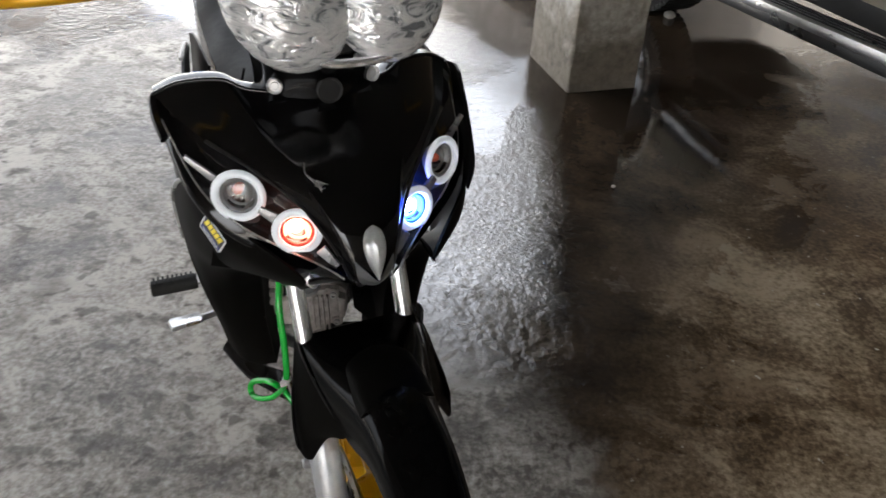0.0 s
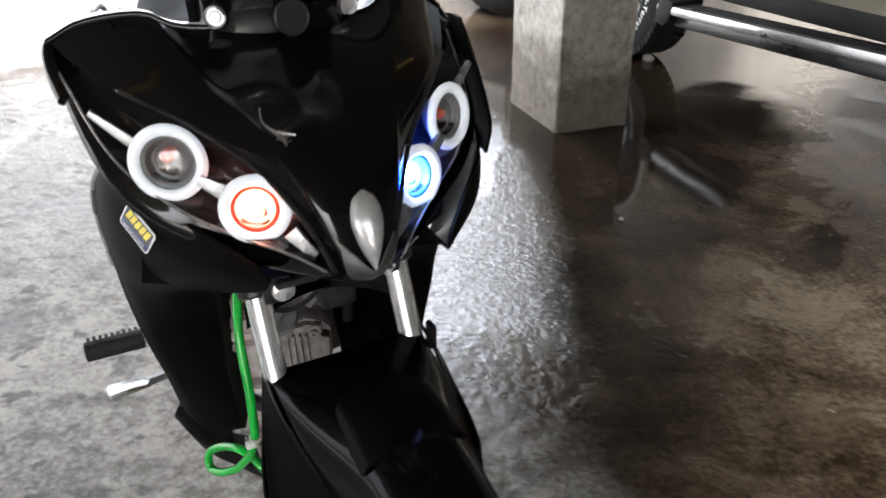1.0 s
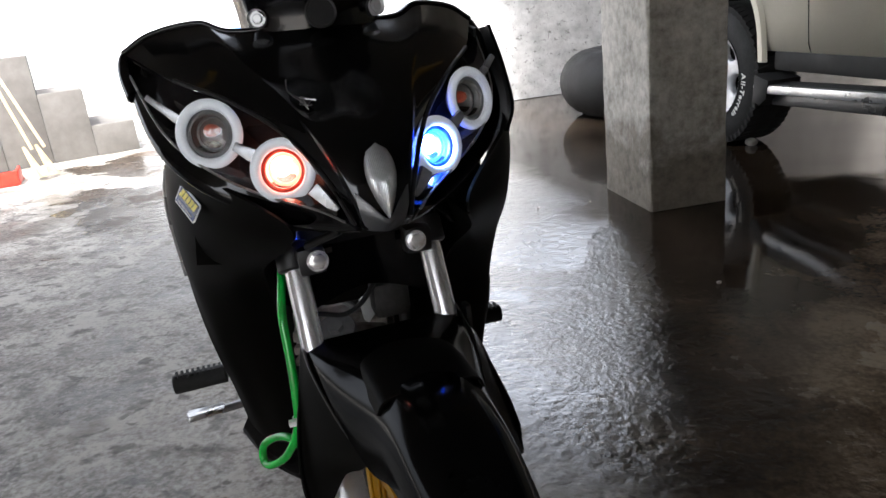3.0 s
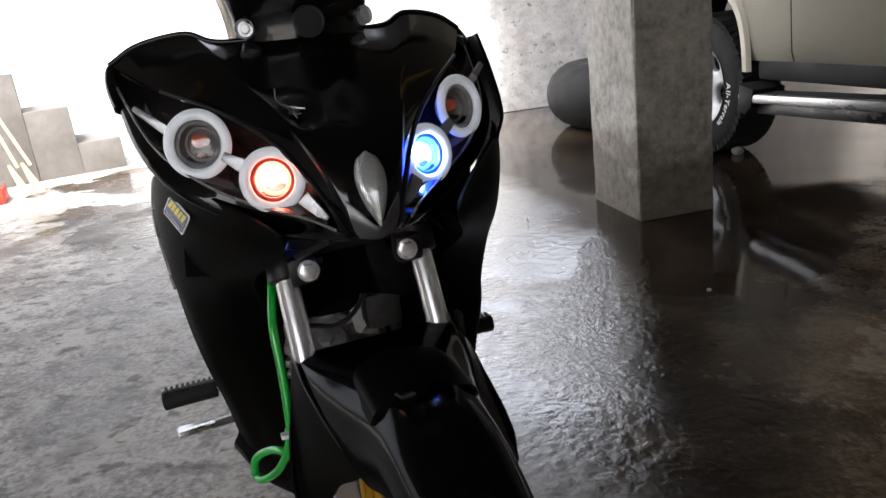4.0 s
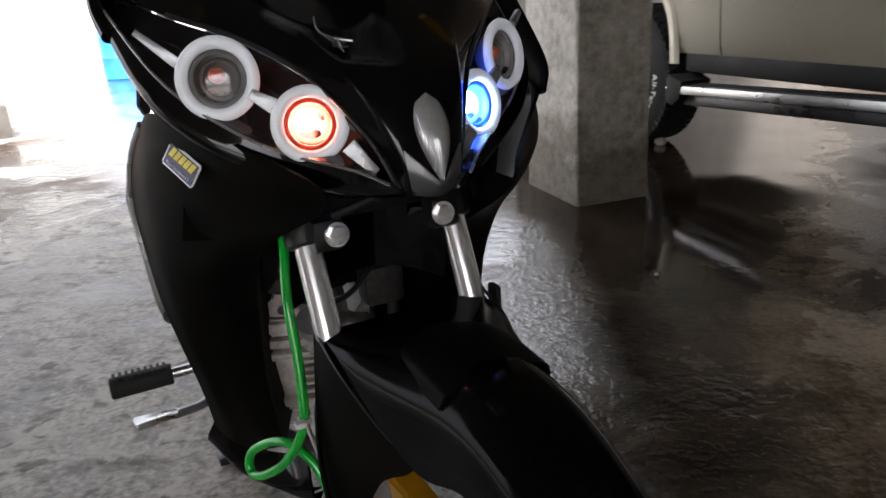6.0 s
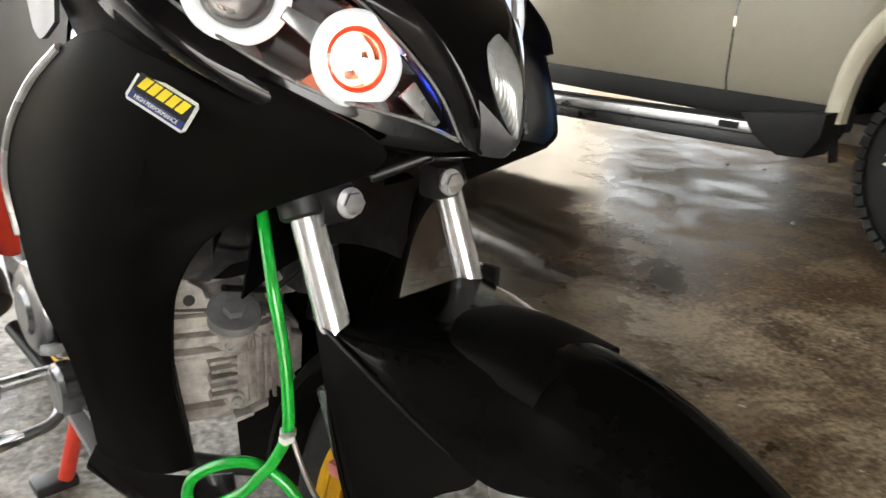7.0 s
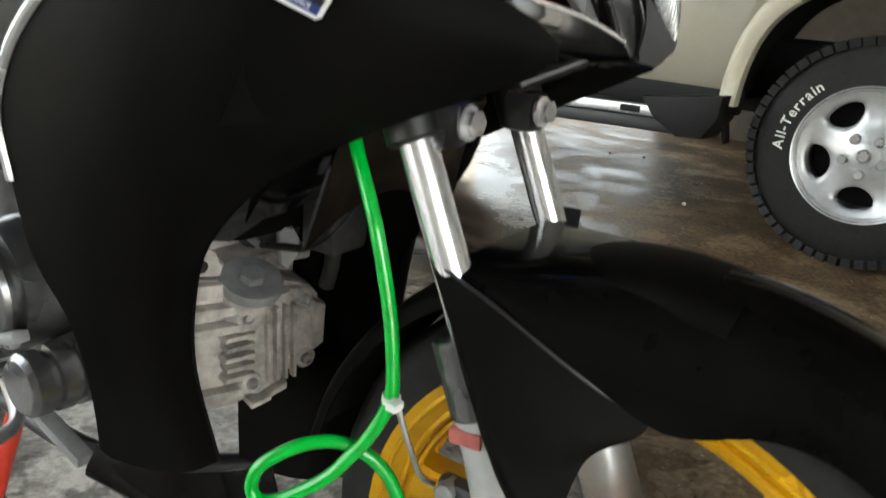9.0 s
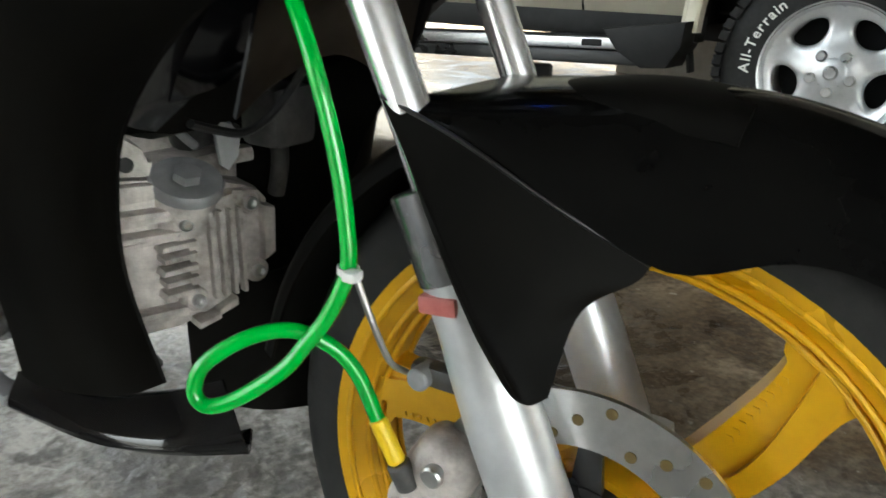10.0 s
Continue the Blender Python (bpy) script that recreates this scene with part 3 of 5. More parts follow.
lip = [(-0.034, 0.235), (-0.034, 0.243), (-0.029, 0.245), (-0.026, 0.235), (-0.012, 0.217), (0.012, 0.217), (0.026, 0.235), (0.029, 0.245), (0.034, 0.243), (0.034, 0.235), (0.028, 0.226), (0.014, 0.207), (-0.014, 0.207), (-0.028, 0.226)]
lip = [(x, r * 0.978) for x, r in lip]
rim = part("rim", turned(lip, (0, 0, 0), (1, 0, 0), 72, closed=True), GOLD, fw, "gold painted rim")
for x, r in ((-0.0305, 0.2275), (-0.022, 0.2125), (-0.0165, 0.2045), (0.0165, 0.2045), (0.0305, 0.2275)):
    part("rim_step", turned([(x + 0.0024 * math.cos(k * math.tau / 8), r * 0.985 + 0.0028 * math.sin(k * math.tau / 8)) for k in range(8)], (0, 0, 0), (1, 0, 0), 72, closed=True), GOLD, rim)
side_m = Matrix(((0, 0, 1, 0), (1, 0, 0, 0), (0, 1, 0, 0), (0, 0, 0, 1)))  # outline x, y to bike y, z; depth to x


def curved(points, n=26):
    return [(p.x, p.y) for p in spline([(x, y, 0) for x, y in points], n)]


upper_edge = [(-0.026, 0.036), (-0.042, 0.052), (-0.062, 0.080), (-0.087, 0.118), (-0.103, 0.148), (-0.106, 0.170), (-0.096, 0.191), (-0.074, 0.205), (-0.046, 0.213)]
lower_edge = [(-0.190, 0.106), (-0.178, 0.124), (-0.160, 0.134), (-0.146, 0.126), (-0.134, 0.106), (-0.116, 0.070), (-0.086, 0.032), (-0.048, 0.002)]
flange = [(-0.218 * math.sin(radians(a)), 0.218 * math.cos(radians(a))) for a in range(16, 60, 4)]
ridge_in = [(-0.048, 0.030), (-0.080, 0.056), (-0.100, 0.084), (-0.116, 0.126), (-0.126, 0.160), (-0.136, 0.176)]
ridge_out = [(-0.154, 0.160), (-0.142, 0.140), (-0.128, 0.104), (-0.110, 0.072), (-0.084, 0.044), (-0.054, 0.014)]
for k in range(3):
    mm = Matrix.Rotation(radians(120 * k), 4, "X") @ side_m
    bm = plate(curved(upper_edge) + flange + curved(lower_edge), -0.0135, 0.0135, mm, None, 0.0045)
    sp = part("spoke", bm, GOLD, rim, "wide cast gold spoke")
    part("spoke_ridge", plate(curved(ridge_in) + curved(ridge_out), -0.0185, 0.0185, mm, None, 0.0045), GOLD, sp)
    bm = bmesh.new()
    for i in range(9):
        f = 0.16 + 0.075 * i
        x, y = -0.074 - 0.042 * f, 0.076 + 0.088 * f
        plate([(x - 0.0026, y - 0.0022), (x + 0.0020, y - 0.0010), (x + 0.0026, y + 0.0022), (x - 0.0018, y + 0.0014)], -0.0152, -0.0134, mm, bm)
    part("raised_mark", bm, GOLD, sp, smooth=False)
part("hub", turned([(-0.045, 0.03), (-0.042, 0.045), (-0.02, 0.05), (0.02, 0.05), (0.042, 0.045), (0.045, 0.03)], (0, 0, 0), (1, 0, 0), 36), GOLD, rim)
part("axle", rod((-0.12, 0, 0), (0.12, 0, 0), 0.009), STEEL, fw)
# brake disc with holes
bm = bmesh.new()
nd = 120
ri, ro = 0.080, 0.122
dv = []
for sx in (-0.002, 0.002):
    dv.append([[bm.verts.new((-0.062 + sx, r * math.cos(k * math.tau / nd), r * math.sin(k * math.tau / nd))) for k in range(nd)] for r in (ri, ro)])
for k in range(nd):
    j = (k + 1) % nd
    for s in (0, 1):
        bm.faces.new((dv[s][0][k], dv[s][0][j], dv[s][1][j], dv[s][1][k]))
    for r in (0, 1):
        bm.faces.new((dv[0][r][k], dv[0][r][j], dv[1][r][j], dv[1][r][k]))
disc = part("brake_disc", bm, STEEL, fw, "drilled steel brake disc", smooth=False)
# Holes are solid plugs; the shaded gold behind is in their colour.
HOLE = mat("dark plug for a drilled hole", (0.11, 0.075, 0.02), 0.6)
hole_me = None
for k in range(30):
    a = k * math.tau / 30
    r = (0.089, 0.101, 0.113)[k % 3]
    if hole_me is None:
        o = part("hole", turned([(0, 0.0), (0, 0.0042), (0.0058, 0.0042), (0.0058, 0)], (-0.0029, 0, 0), (1, 0, 0), 12), HOLE, disc)
        hole_me = o.data
    else:
        o = new("hole", hole_me)
        o.parent = disc
    o.matrix_basis = Matrix.Translation((-0.062, r * math.cos(a), r * math.sin(a)))
bm = bmesh.new()
for k in range(5):
    a = k * math.tau / 5
    plate([(-0.012, 0.04), (-0.008, 0.086), (0.008, 0.086), (0.012, 0.04)], -0.003, 0.003, Matrix.Translation((-0.060, 0, 0)) @ Matrix.Rotation(a, 4, "X") @ side_m, bm)
turned([(0, 0.03), (0, 0.048), (0.01, 0.048), (0.01, 0.03)], (-0.064, 0, 0), (1, 0, 0), 32, bm)
part("carrier", bm, BLACKMETAL, disc, smooth=False)

# fork
fork = new("front_fork")
fork.parent = bike
fork.matrix_basis = FORK
for s in (-1, 1):
    x = 0.088 * s
    part("stanchion", rod((x, fork_y(0.45), 0.45), (x, fork_y(0.80), 0.80), 0.0148, 28), CHROME, fork, "shiny chrome fork tube")
    leg = part("fork_leg", turned([(0, 0.014), (0.004, 0.024), (0.03, 0.028), (0.11, 0.028), (0.16, 0.0262), (0.19, 0.0242), (0.25, 0.0238), (0.262, 0.0245), (0.275, 0.0245), (0.28, 0.018)], (x, fork_y(0.275) + 0.011, 0.275), (x, fork_y(0.80) + 0.002, 0.80), 32), ALU, fork, "silver fork leg")
    # The wing's shade on the upper leg, put in as a darker grey band.
    part("leg_shade", rod((x, fork_y(0.478) + 0.008, 0.478), (x, fork_y(0.536) + 0.007, 0.536), 0.0249, 32), ENGINEGREY, leg, "upper fork leg, the wing's shade given as darker grey")
    part("axle_lug", box(x, -0.026, 0.283, 0.034, 0.055, 0.05, 0.012), ALU, fork)
    c = (x, fork_y(0.69), 0.69)
    part("clamp", turned([(0, 0.019), (0.003, 0.0225), (0.033, 0.0225), (0.036, 0.019)], (x, fork_y(0.672), 0.672), (x, fork_y(0.8), 0.8), 32), BLACKMETAL, fork, "black lower fork clamp")
    bmx = box(0, 0, 0, 0.036, 0.03, 0.036, 0.008)
    bmesh.ops.translate(bmx, vec=(0.069 * s, 0.144, 0.686), verts=bmx.verts)
    part("clamp_ear", bmx, BLACKMETAL, fork)
    b = frame_at((0.063 * s, 0.126, 0.688), (-0.1, -1, 0.1))
    bm = turned([(0, 0.0), (0, 0.0135), (0.003, 0.0135), (0.003, 0.0)], (0, 0, 0), (0, 0, 1), 20)
    plate(hexagon(0.0105), 0.002, 0.011, None, bm, 0.0015)
    bmesh.ops.transform(bm, matrix=b, verts=bm.verts)
    part("clamp_bolt", bm, CHROME, fork, "bright steel clamp bolt")
part("lower_yoke", box(0, 0.20, 0.70, 0.15, 0.03, 0.03, 0.01), BLACKMETAL, fork)
part("reflector", box(-0.108, 0.073, 0.466, 0.012, 0.028, 0.013, 0.003, None, pose(0, 0, 0, -6)), TAG, fork, "small faded red side reflector")
part("caliper_lug", box(-0.088, 0.078, 0.402, 0.016, 0.050, 0.016, 0.005), DARKENGINE, fork)
part("lug_bolt", rod((-0.104, 0.092, 0.402), (-0.084, 0.092, 0.402), 0.0085, 16), CAPMETAL, fork)
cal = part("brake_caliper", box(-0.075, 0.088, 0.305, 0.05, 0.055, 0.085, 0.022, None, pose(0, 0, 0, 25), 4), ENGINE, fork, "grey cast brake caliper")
part("caliper_bolt", rod((-0.106, 0.078, 0.328), (-0.09, 0.078, 0.328), 0.0085, 16), STEEL, cal)
part("caliper_bolt", rod((-0.115, 0.10, 0.29), (-0.09, 0.10, 0.29), 0.009, 16), STEEL, cal)

# front mudguard
ridge = [(0.112, 0.596), (0.048, 0.605), (-0.01, 0.608), (-0.08, 0.610), (-0.13, 0.602), (-0.18, 0.586), (-0.23, 0.565), (-0.28, 0.535), (-0.32, 0.497), (-0.345, 0.460)]
low = [(0.120, 0.594), (0.055, 0.570), (-0.005, 0.536), (-0.060, 0.510), (-0.12, 0.527), (-0.165, 0.522), (-0.21, 0.495), (-0.25, 0.462), (-0.29, 0.425), (-0.325, 0.40)]
wid = [0.101, 0.097, 0.086, 0.072, 0.064, 0.061, 0.058, 0.054, 0.045, 0.029]
guard = new("front_mudguard")
guard.parent = bike
guard.matrix_basis = FORK @ pose(0.002, 0, -0.006)
curves = []
for f, up in ((1.0, 0.0), (0.97, 0.35), (0.85, 0.7), (0.55, 0.93), (0.22, 0.99), (0.0, 1.0), (-0.22, 0.99), (-0.55, 0.93), (-0.85, 0.7), (-0.97, 0.35), (-1.0, 0.0)):
    curves.append([(w * f, (1 - up) * lo[0] + up * hi[0], (1 - up) * lo[1] + up * hi[1]) for hi, lo, w in zip(ridge, low, wid)])
part("blade", skin(curves, 40, 40, 0.003), SEMI, guard, "glossy black mudguard blade")
for s in (-1, 1):
    c1 = [(-0.103, 0.124, 0.597), (-0.102, 0.068, 0.576), (-0.089, 0.008, 0.541), (-0.071, -0.046, 0.511)]
    c2 = [(-0.123, 0.078, 0.540), (-0.121, 0.062, 0.522), (-0.110, 0.014, 0.500), (-0.078, -0.040, 0.502)]
    c3 = [(-0.135, 0.042, 0.492), (-0.133, 0.034, 0.474), (-0.123, 0.014, 0.462), (-0.096, -0.014, 0.482)]
    c4 = [(-0.138, 0.018, 0.460), (-0.136, 0.012, 0.446), (-0.130, 0.002, 0.432), (-0.122, -0.008, 0.436)]
    part("wing", skin([c1, c2, c3, c4], 20, 20, 0.003 * -s, -s if s > 0 else 1), SATIN if s < 0 else SEMI, guard, "matt black side wing over the fork leg")
    part("seam", tube([(x * -s, y, z + 0.001) for x, y, z in c1], 0.0016, 24, 8), BLACKMETAL, guard)
flap = []
for k in range(9):
    a = radians(100 - 11 * k)
    flap.append([(x, -0.029 + r * math.cos(a), 0.291 + r * math.sin(a)) for x, r in ((-0.060, 0.300), (-0.048, 0.316), (0, 0.322), (0.048, 0.316), (0.060, 0.300))])
part("rear_flap", skin(flap, 20, 28, 0.003), SATIN, guard, "dull black rear half of the mudguard")
part("stub", box(0.112, 0.105, 0.585, 0.008, 0.02, 0.035, 0.003), BLACKMETAL, guard)

# front mask
c0 = [(0, 0.014, 0.742), (0, 0.004, 0.770), (0, 0.026, 0.831), (0, 0.085, 0.885), (0, 0.145, 0.930), (0, 0.200, 0.962)]
c1 = [(-0.020, 0.012, 0.745), (-0.028, 0.010, 0.778), (-0.046, 0.040, 0.838), (-0.066, 0.100, 0.888), (-0.086, 0.167, 0.930), (-0.104, 0.245, 0.962)]
c2 = [(-0.032, 0.022, 0.750), (-0.050, 0.042, 0.797), (-0.084, 0.086, 0.850), (-0.132, 0.136, 0.888), (-0.186, 0.200, 0.914), (-0.238, 0.305, 0.948)]
c3 = [(-0.043, 0.018, 0.757), (-0.068, 0.042, 0.770), (-0.118, 0.090, 0.786), (-0.168, 0.126, 0.816), (-0.208, 0.175, 0.858), (-0.238, 0.290, 0.930)]
c4 = [(-0.028, 0.016, 0.743), (-0.060, 0.042, 0.745), (-0.128, 0.096, 0.762), (-0.188, 0.133, 0.800), (-0.224, 0.186, 0.846), (-0.241, 0.292, 0.916)]
c5 = [(-0.020, 0.040, 0.740), (-0.058, 0.070, 0.738), (-0.122, 0.125, 0.755), (-0.180, 0.170, 0.790), (-0.212, 0.230, 0.832), (-0.225, 0.330, 0.905)]
# the raised lobes beside the steering cover
lobe = [tuple(Vector(p).lerp(Vector(q), 0.30) + Vector((0, 0, up))) for p, q, up in zip(c1, c2, (0, 0, 0, 0.002, 0.009, 0.018))]
lobe2 = [tuple(Vector(p).lerp(Vector(q), 0.72) + Vector((0, 0, up))) for p, q, up in zip(c1, c2, (0, 0, 0, 0.002, 0.008, 0.016))]
mask = new("front_cowl")
mask.parent = bike
mask.matrix_basis = STEER @ pose(-0.0170, 0, -0.001, 0, 1.0, 1.0)
mc = [[(-x, y, z) for x, y, z in c] for c in (c2, lobe2, lobe, c1)] + [c0] + [c1, lobe, lobe2, c2]
part("nose_panel", skin(mc, 36, 48, 0.004), GLOSS, mask, "glossy black nose panel with centre ridge")
for s in (1, -1):
    c2a = [tuple(Vector(p) + Vector((0.002, 0.006, -0.004))) for p in c2]
    deep = [tuple((Vector(p) + Vector(q)) / 2 + Vector((0.012, 0.036, -0.002))) for p, q in zip(c2, c3)]
    part("lamp_housing", skin([c2a, deep, c3], 28, 10, 0.002, s), HOUSING, mask, "dark recessed lamp housing")
    part("lower_lip", skin([c3, c4, c5], 28, 8, 0.003, s), GLOSS, mask, "glossy black lip below the lamps")

    # The lip's bright highlight, laid on as a pale tube.
    part("lamp_lip_glint", tube([(x * s, y - 0.0015, z) for x, y, z in c3], 0.0016, 40, 8), EDGE, mask, "thin painted highlight line below the lamps")
    part("brow_trim", tube([(x * s, y - 0.001, z) for x, y, z in c2[:5]], 0.0028, 40, 8), BLACKMETAL, mask)
    part("horn_rim", tube([(x * s, y, z) for x, y, z in (c0[-1], c1[-1], lobe[-1], lobe2[-1], c2[-1])], 0.0036, 50, 10), GLOSS, mask)
top = [c[-1] for c in mc]
part("cowl_top", skin([top, [(x * 0.99, y + 0.028, z + 0.001) for x, y, z in top], [(x * 0.97, y + 0.055, z - 0.012) for x, y, z in top], [(x * 0.96, y + 0.070, z - 0.045) for x, y, z in top]], 48, 12, 0.003), GLOSS, mask, "rounded glossy black back of the cowl")
for s in (1, -1):
    part("horn_cap", tube([(-0.228 * s, 0.312, 0.945), (-0.236 * s, 0.306, 0.938), (-0.238 * s, 0.285, 0.920), (-0.233 * s, 0.258, 0.896)], 0.010, 24, 12), GLOSS, mask)
    part("corner_panel", skin([[(-0.058, 0.070, 0.738), (-0.122, 0.125, 0.755), (-0.180, 0.170, 0.790)], [(-0.080, 0.100, 0.735), (-0.132, 0.160, 0.725), (-0.190, 0.195, 0.760)], [(-0.105, 0.110, 0.715), (-0.140, 0.177, 0.686), (-0.200, 0.227, 0.680)]], 14, 10, 0.003, s), SATIN, mask)
    part("under_panel", skin([c5[:4], [(-0.03, 0.16, 0.752), (-0.06, 0.18, 0.747), (-0.125, 0.215, 0.752), (-0.175, 0.245, 0.775)], [(-0.03, 0.25, 0.742), (-0.06, 0.26, 0.737), (-0.12, 0.29, 0.737), (-0.17, 0.31, 0.755)]], 20, 10, 0.003, s), SATIN, mask)
part("chin_trim", skin([[(-0.0215, 0.0135, 0.7445), (-0.0275, 0.0085, 0.766), (-0.0300, 0.0105, 0.788)], [(-0.010, 0.0085, 0.7425), (-0.015, 0.0015, 0.759), (-0.0185, 0.0030, 0.776)], [(0, 0.0065, 0.7415), (0, -0.0045, 0.752), (0, -0.0065, 0.758)], [(0.010, 0.0085, 0.7425), (0.015, 0.0015, 0.759), (0.0185, 0.0030, 0.776)], [(0.0215, 0.0135, 0.7445), (0.0275, 0.0085, 0.766), (0.0300, 0.0105, 0.788)]], 16, 20, 0.002), CHIN, mask, "chin below the centre lamp, highlights put in as dark silver")

# centre jewel lamp
bm = bmesh.new()
gm = frame_at((0.002, 0.013, 0.797), (0, -1, 0.36))
rows = []
for i in range(13):
    t = i / 12
    zz = 0.040 - 0.083 * t
    w = 0.0175 * math.sin(math.pi * min(1, (t * 0.92 + 0.06) ** 0.75)) if 0 < i < 12 else 0.0008
    ring = []
    for k in range(17):
        a = math.pi * k / 16
        ring.append(bm.verts.new((w * math.cos(a), zz, 0.013 * math.sin(a) * math.sin(math.pi * (0.1 + 0.8 * t)))))
    rows.append(ring)
for p, q in zip(rows, rows[1:]):
    for k in range(16):
        bm.faces.new((p[k], p[k + 1], q[k + 1], q[k]))
bmesh.ops.transform(bm, matrix=gm, verts=bm.verts)
jewel = worn("ribbed clear lens", (0.45, 0.47, 0.48), (0.75, 0.77, 0.78), (0.08, 0.2), 60, metal=0.5)
wv = node(jewel, "ShaderNodeTexWave", Scale=170.0, Distortion=0.3)
tcj = node(jewel, "ShaderNodeTexCoord")
wire(jewel, tcj.outputs["Object"], wv.inputs[0])
bump(jewel, wv.outputs["Fac"], 0.3, 0.002)
part("centre_lamp", bm, jewel, mask, "clear teardrop position lamp")


CONE = worn("grey lamp cone", (0.20, 0.203, 0.208), (0.34, 0.345, 0.35), (0.25, 0.4), 40, metal=0.2)


def ring_lamp(c, normal, r, hot, cone):
    """A ringed projector lamp."""
    m = frame_at(c, normal)
    e = new("ring_lamp")
    e.parent = mask

    def put(name, bm, material, label=""):
        bmesh.ops.transform(bm, matrix=m, verts=bm.verts)
        return part(name, bm, material, e, label)
    ring = [(0.0050 * math.sin(k * math.tau / 12), r - 0.0060 + 0.0062 * math.cos(k * math.tau / 12)) for k in range(12)]
    put("halo_ring", turned(ring, (0, 0, 0), (0, 0, 1), 48, closed=True), RINGMAT, "frosted white halo ring")
    bowl = [(0.0, r - 0.010), (-0.010, r * 0.72), (-0.020, r * 0.52), (-0.028, r * 0.3), (-0.03, 0)]
    put("reflector", turned([*bowl, (-0.033, 0), (-0.031, r * 0.32), (-0.022, r * 0.56), (-0.011, r * 0.78), (0.0, r - 0.004)], (0, 0, 0), (0, 0, 1), 40, ends=False), cone)
    put("inner_ring", turned([(-0.004 + 0.003 * math.sin(k * math.tau / 8), r * 0.62 + 0.003 * math.cos(k * math.tau / 8)) for k in range(8)], (0, 0, 0), (0, 0, 1), 40, closed=True), {CONE: CAPMETAL, AMBERCONE: AMBERRING, BLUECONE: BLUERING}[cone])
    put("inner_ring", turned([(-0.013 + 0.002 * math.sin(k * math.tau / 8), r * 0.46 + 0.0022 * math.cos(k * math.tau / 8)) for k in range(8)], (0, 0, 0), (0, 0, 1), 32, closed=True), {CONE: CAPMETAL, AMBERCONE: AMBERCONE, BLUECONE: BLUECONE}[cone])
    put("bulb", turned([(-0.03, 0.006), (-0.02, 0.0115 if hot else 0.0075), (-0.012, 0.0115 if hot else 0.0075), (-0.006, 0.008 if hot else 0.005), (-0.003, 0)], (-0.004, 0.004, 0), (-0.004, 0.004, 1), 20), hot or AMBERBULB)
    lens = put("lens", turned([(0.0, r - 0.006), (0.005, r * 0.8), (0.010, r * 0.5), (0.012, 0), (0.0105, 0), (0.0085, r * 0.5), (0.0035, r * 0.78), (-0.0015, r - 0.006)], (0, 0, 0), (0, 0, 1), 40, ends=False), CLEAR)
    lens.visible_shadow = False
    return e


for s in (1, -1):
    hi_, lo_ = (-0.160 * s, 0.133, 0.855), (-0.092 * s, 0.080, 0.811)
    ring_lamp(hi_, (-0.48 * s, -1, 0.16), 0.0395, None, CONE)
    ring_lamp(lo_, (-0.36 * s, -1, 0.14), 0.0365, AMBERHOT if s > 0 else BLUEHOT, AMBERCONE if s > 0 else BLUECONE)
    for a, b, w in (((-0.118 * s, 0.098, 0.828), (-0.132 * s, 0.108, 0.838), 0.009), ((-0.062 * s, 0.052, 0.787), (-0.050 * s, 0.040, 0.770), 0.008), ((-0.194 * s, 0.165, 0.874), (-0.210 * s, 0.195, 0.893), 0.006)):
        a, b = Vector(a), Vector(b)
        mm = frame_at((a + b) / 2, (-0.4 * s, -1, 0.15), (b - a))
        bm = plate([(-w, -(b - a).length / 2 - 0.006), (w, -(b - a).length / 2 - 0.006), (w * 0.55, (b - a).length / 2 + 0.006), (-w * 0.55, (b - a).length / 2 + 0.006)], -0.004, 0.003, mm, None, 0.0015)
        part("lamp_bridge", bm, BRIDGE, mask, "ribbed silver bridge between the lamps")

# broken corner with loose wires on the nose
# A black plate stands for the dark inside of the broken hole.
part("crack", plate([(-0.006, -0.004), (0.003, -0.006), (0.008, 0.001), (0.002, 0.004), (-0.004, 0.006)], -0.002, 0.0012, frame_at((-0.0565, 0.0800, 0.8835), (-0.3, -0.72, 0.62)), None, 0.0006), STICKERBLACK, mask)
for row in ([(-0.0697, 0.1055, 0.9060), (-0.0712, 0.0935, 0.8945), (-0.0605, 0.0805, 0.8832), (-0.0550, 0.0720, 0.8745)], [(-0.0700, 0.0955, 0.8925), (-0.0600, 0.0830, 0.8865), (-0.0450, 0.0745, 0.8835)], [(-0.0575, 0.0815, 0.8860), (-0.0560, 0.0740, 0.8790), (-0.0500, 0.0740, 0.8790)]):
    part("wire", tube(row, 0.0009, 20, 6), EDGE, mask, "thin loose grey wire")
GREYPLASTIC = worn("grey plastic", (0.02, 0.02, 0.0195), (0.032, 0.032, 0.031), (0.35, 0.5), 15, IOR=1.3)

# neck and upper headlamp on the handlebar
neck = [[(-0.085, 0.30, 0.93), (-0.09, 0.285, 1.0), (-0.11, 0.27, 1.07)], [(-0.08, 0.225, 0.945), (-0.078, 0.222, 0.99), (-0.10, 0.19, 1.065)], [(-0.04, 0.195, 0.952), (-0.04, 0.187, 1.0), (-0.05, 0.14, 1.06)], [(0, 0.185, 0.955), (0, 0.175, 1.0), (0, 0.115, 1.055)]]
neck += [[(-x, y, z) for x, y, z in c] for c in neck[2::-1]]
upper = new("handlebar_cowl")
upper.parent = bike
upper.matrix_basis = STEER @ pose(-0.004, 0.012, -0.006)
part("neck_cover", skin(neck, 16, 30, 0.003), GLOSS, upper, "glossy black steering cover")
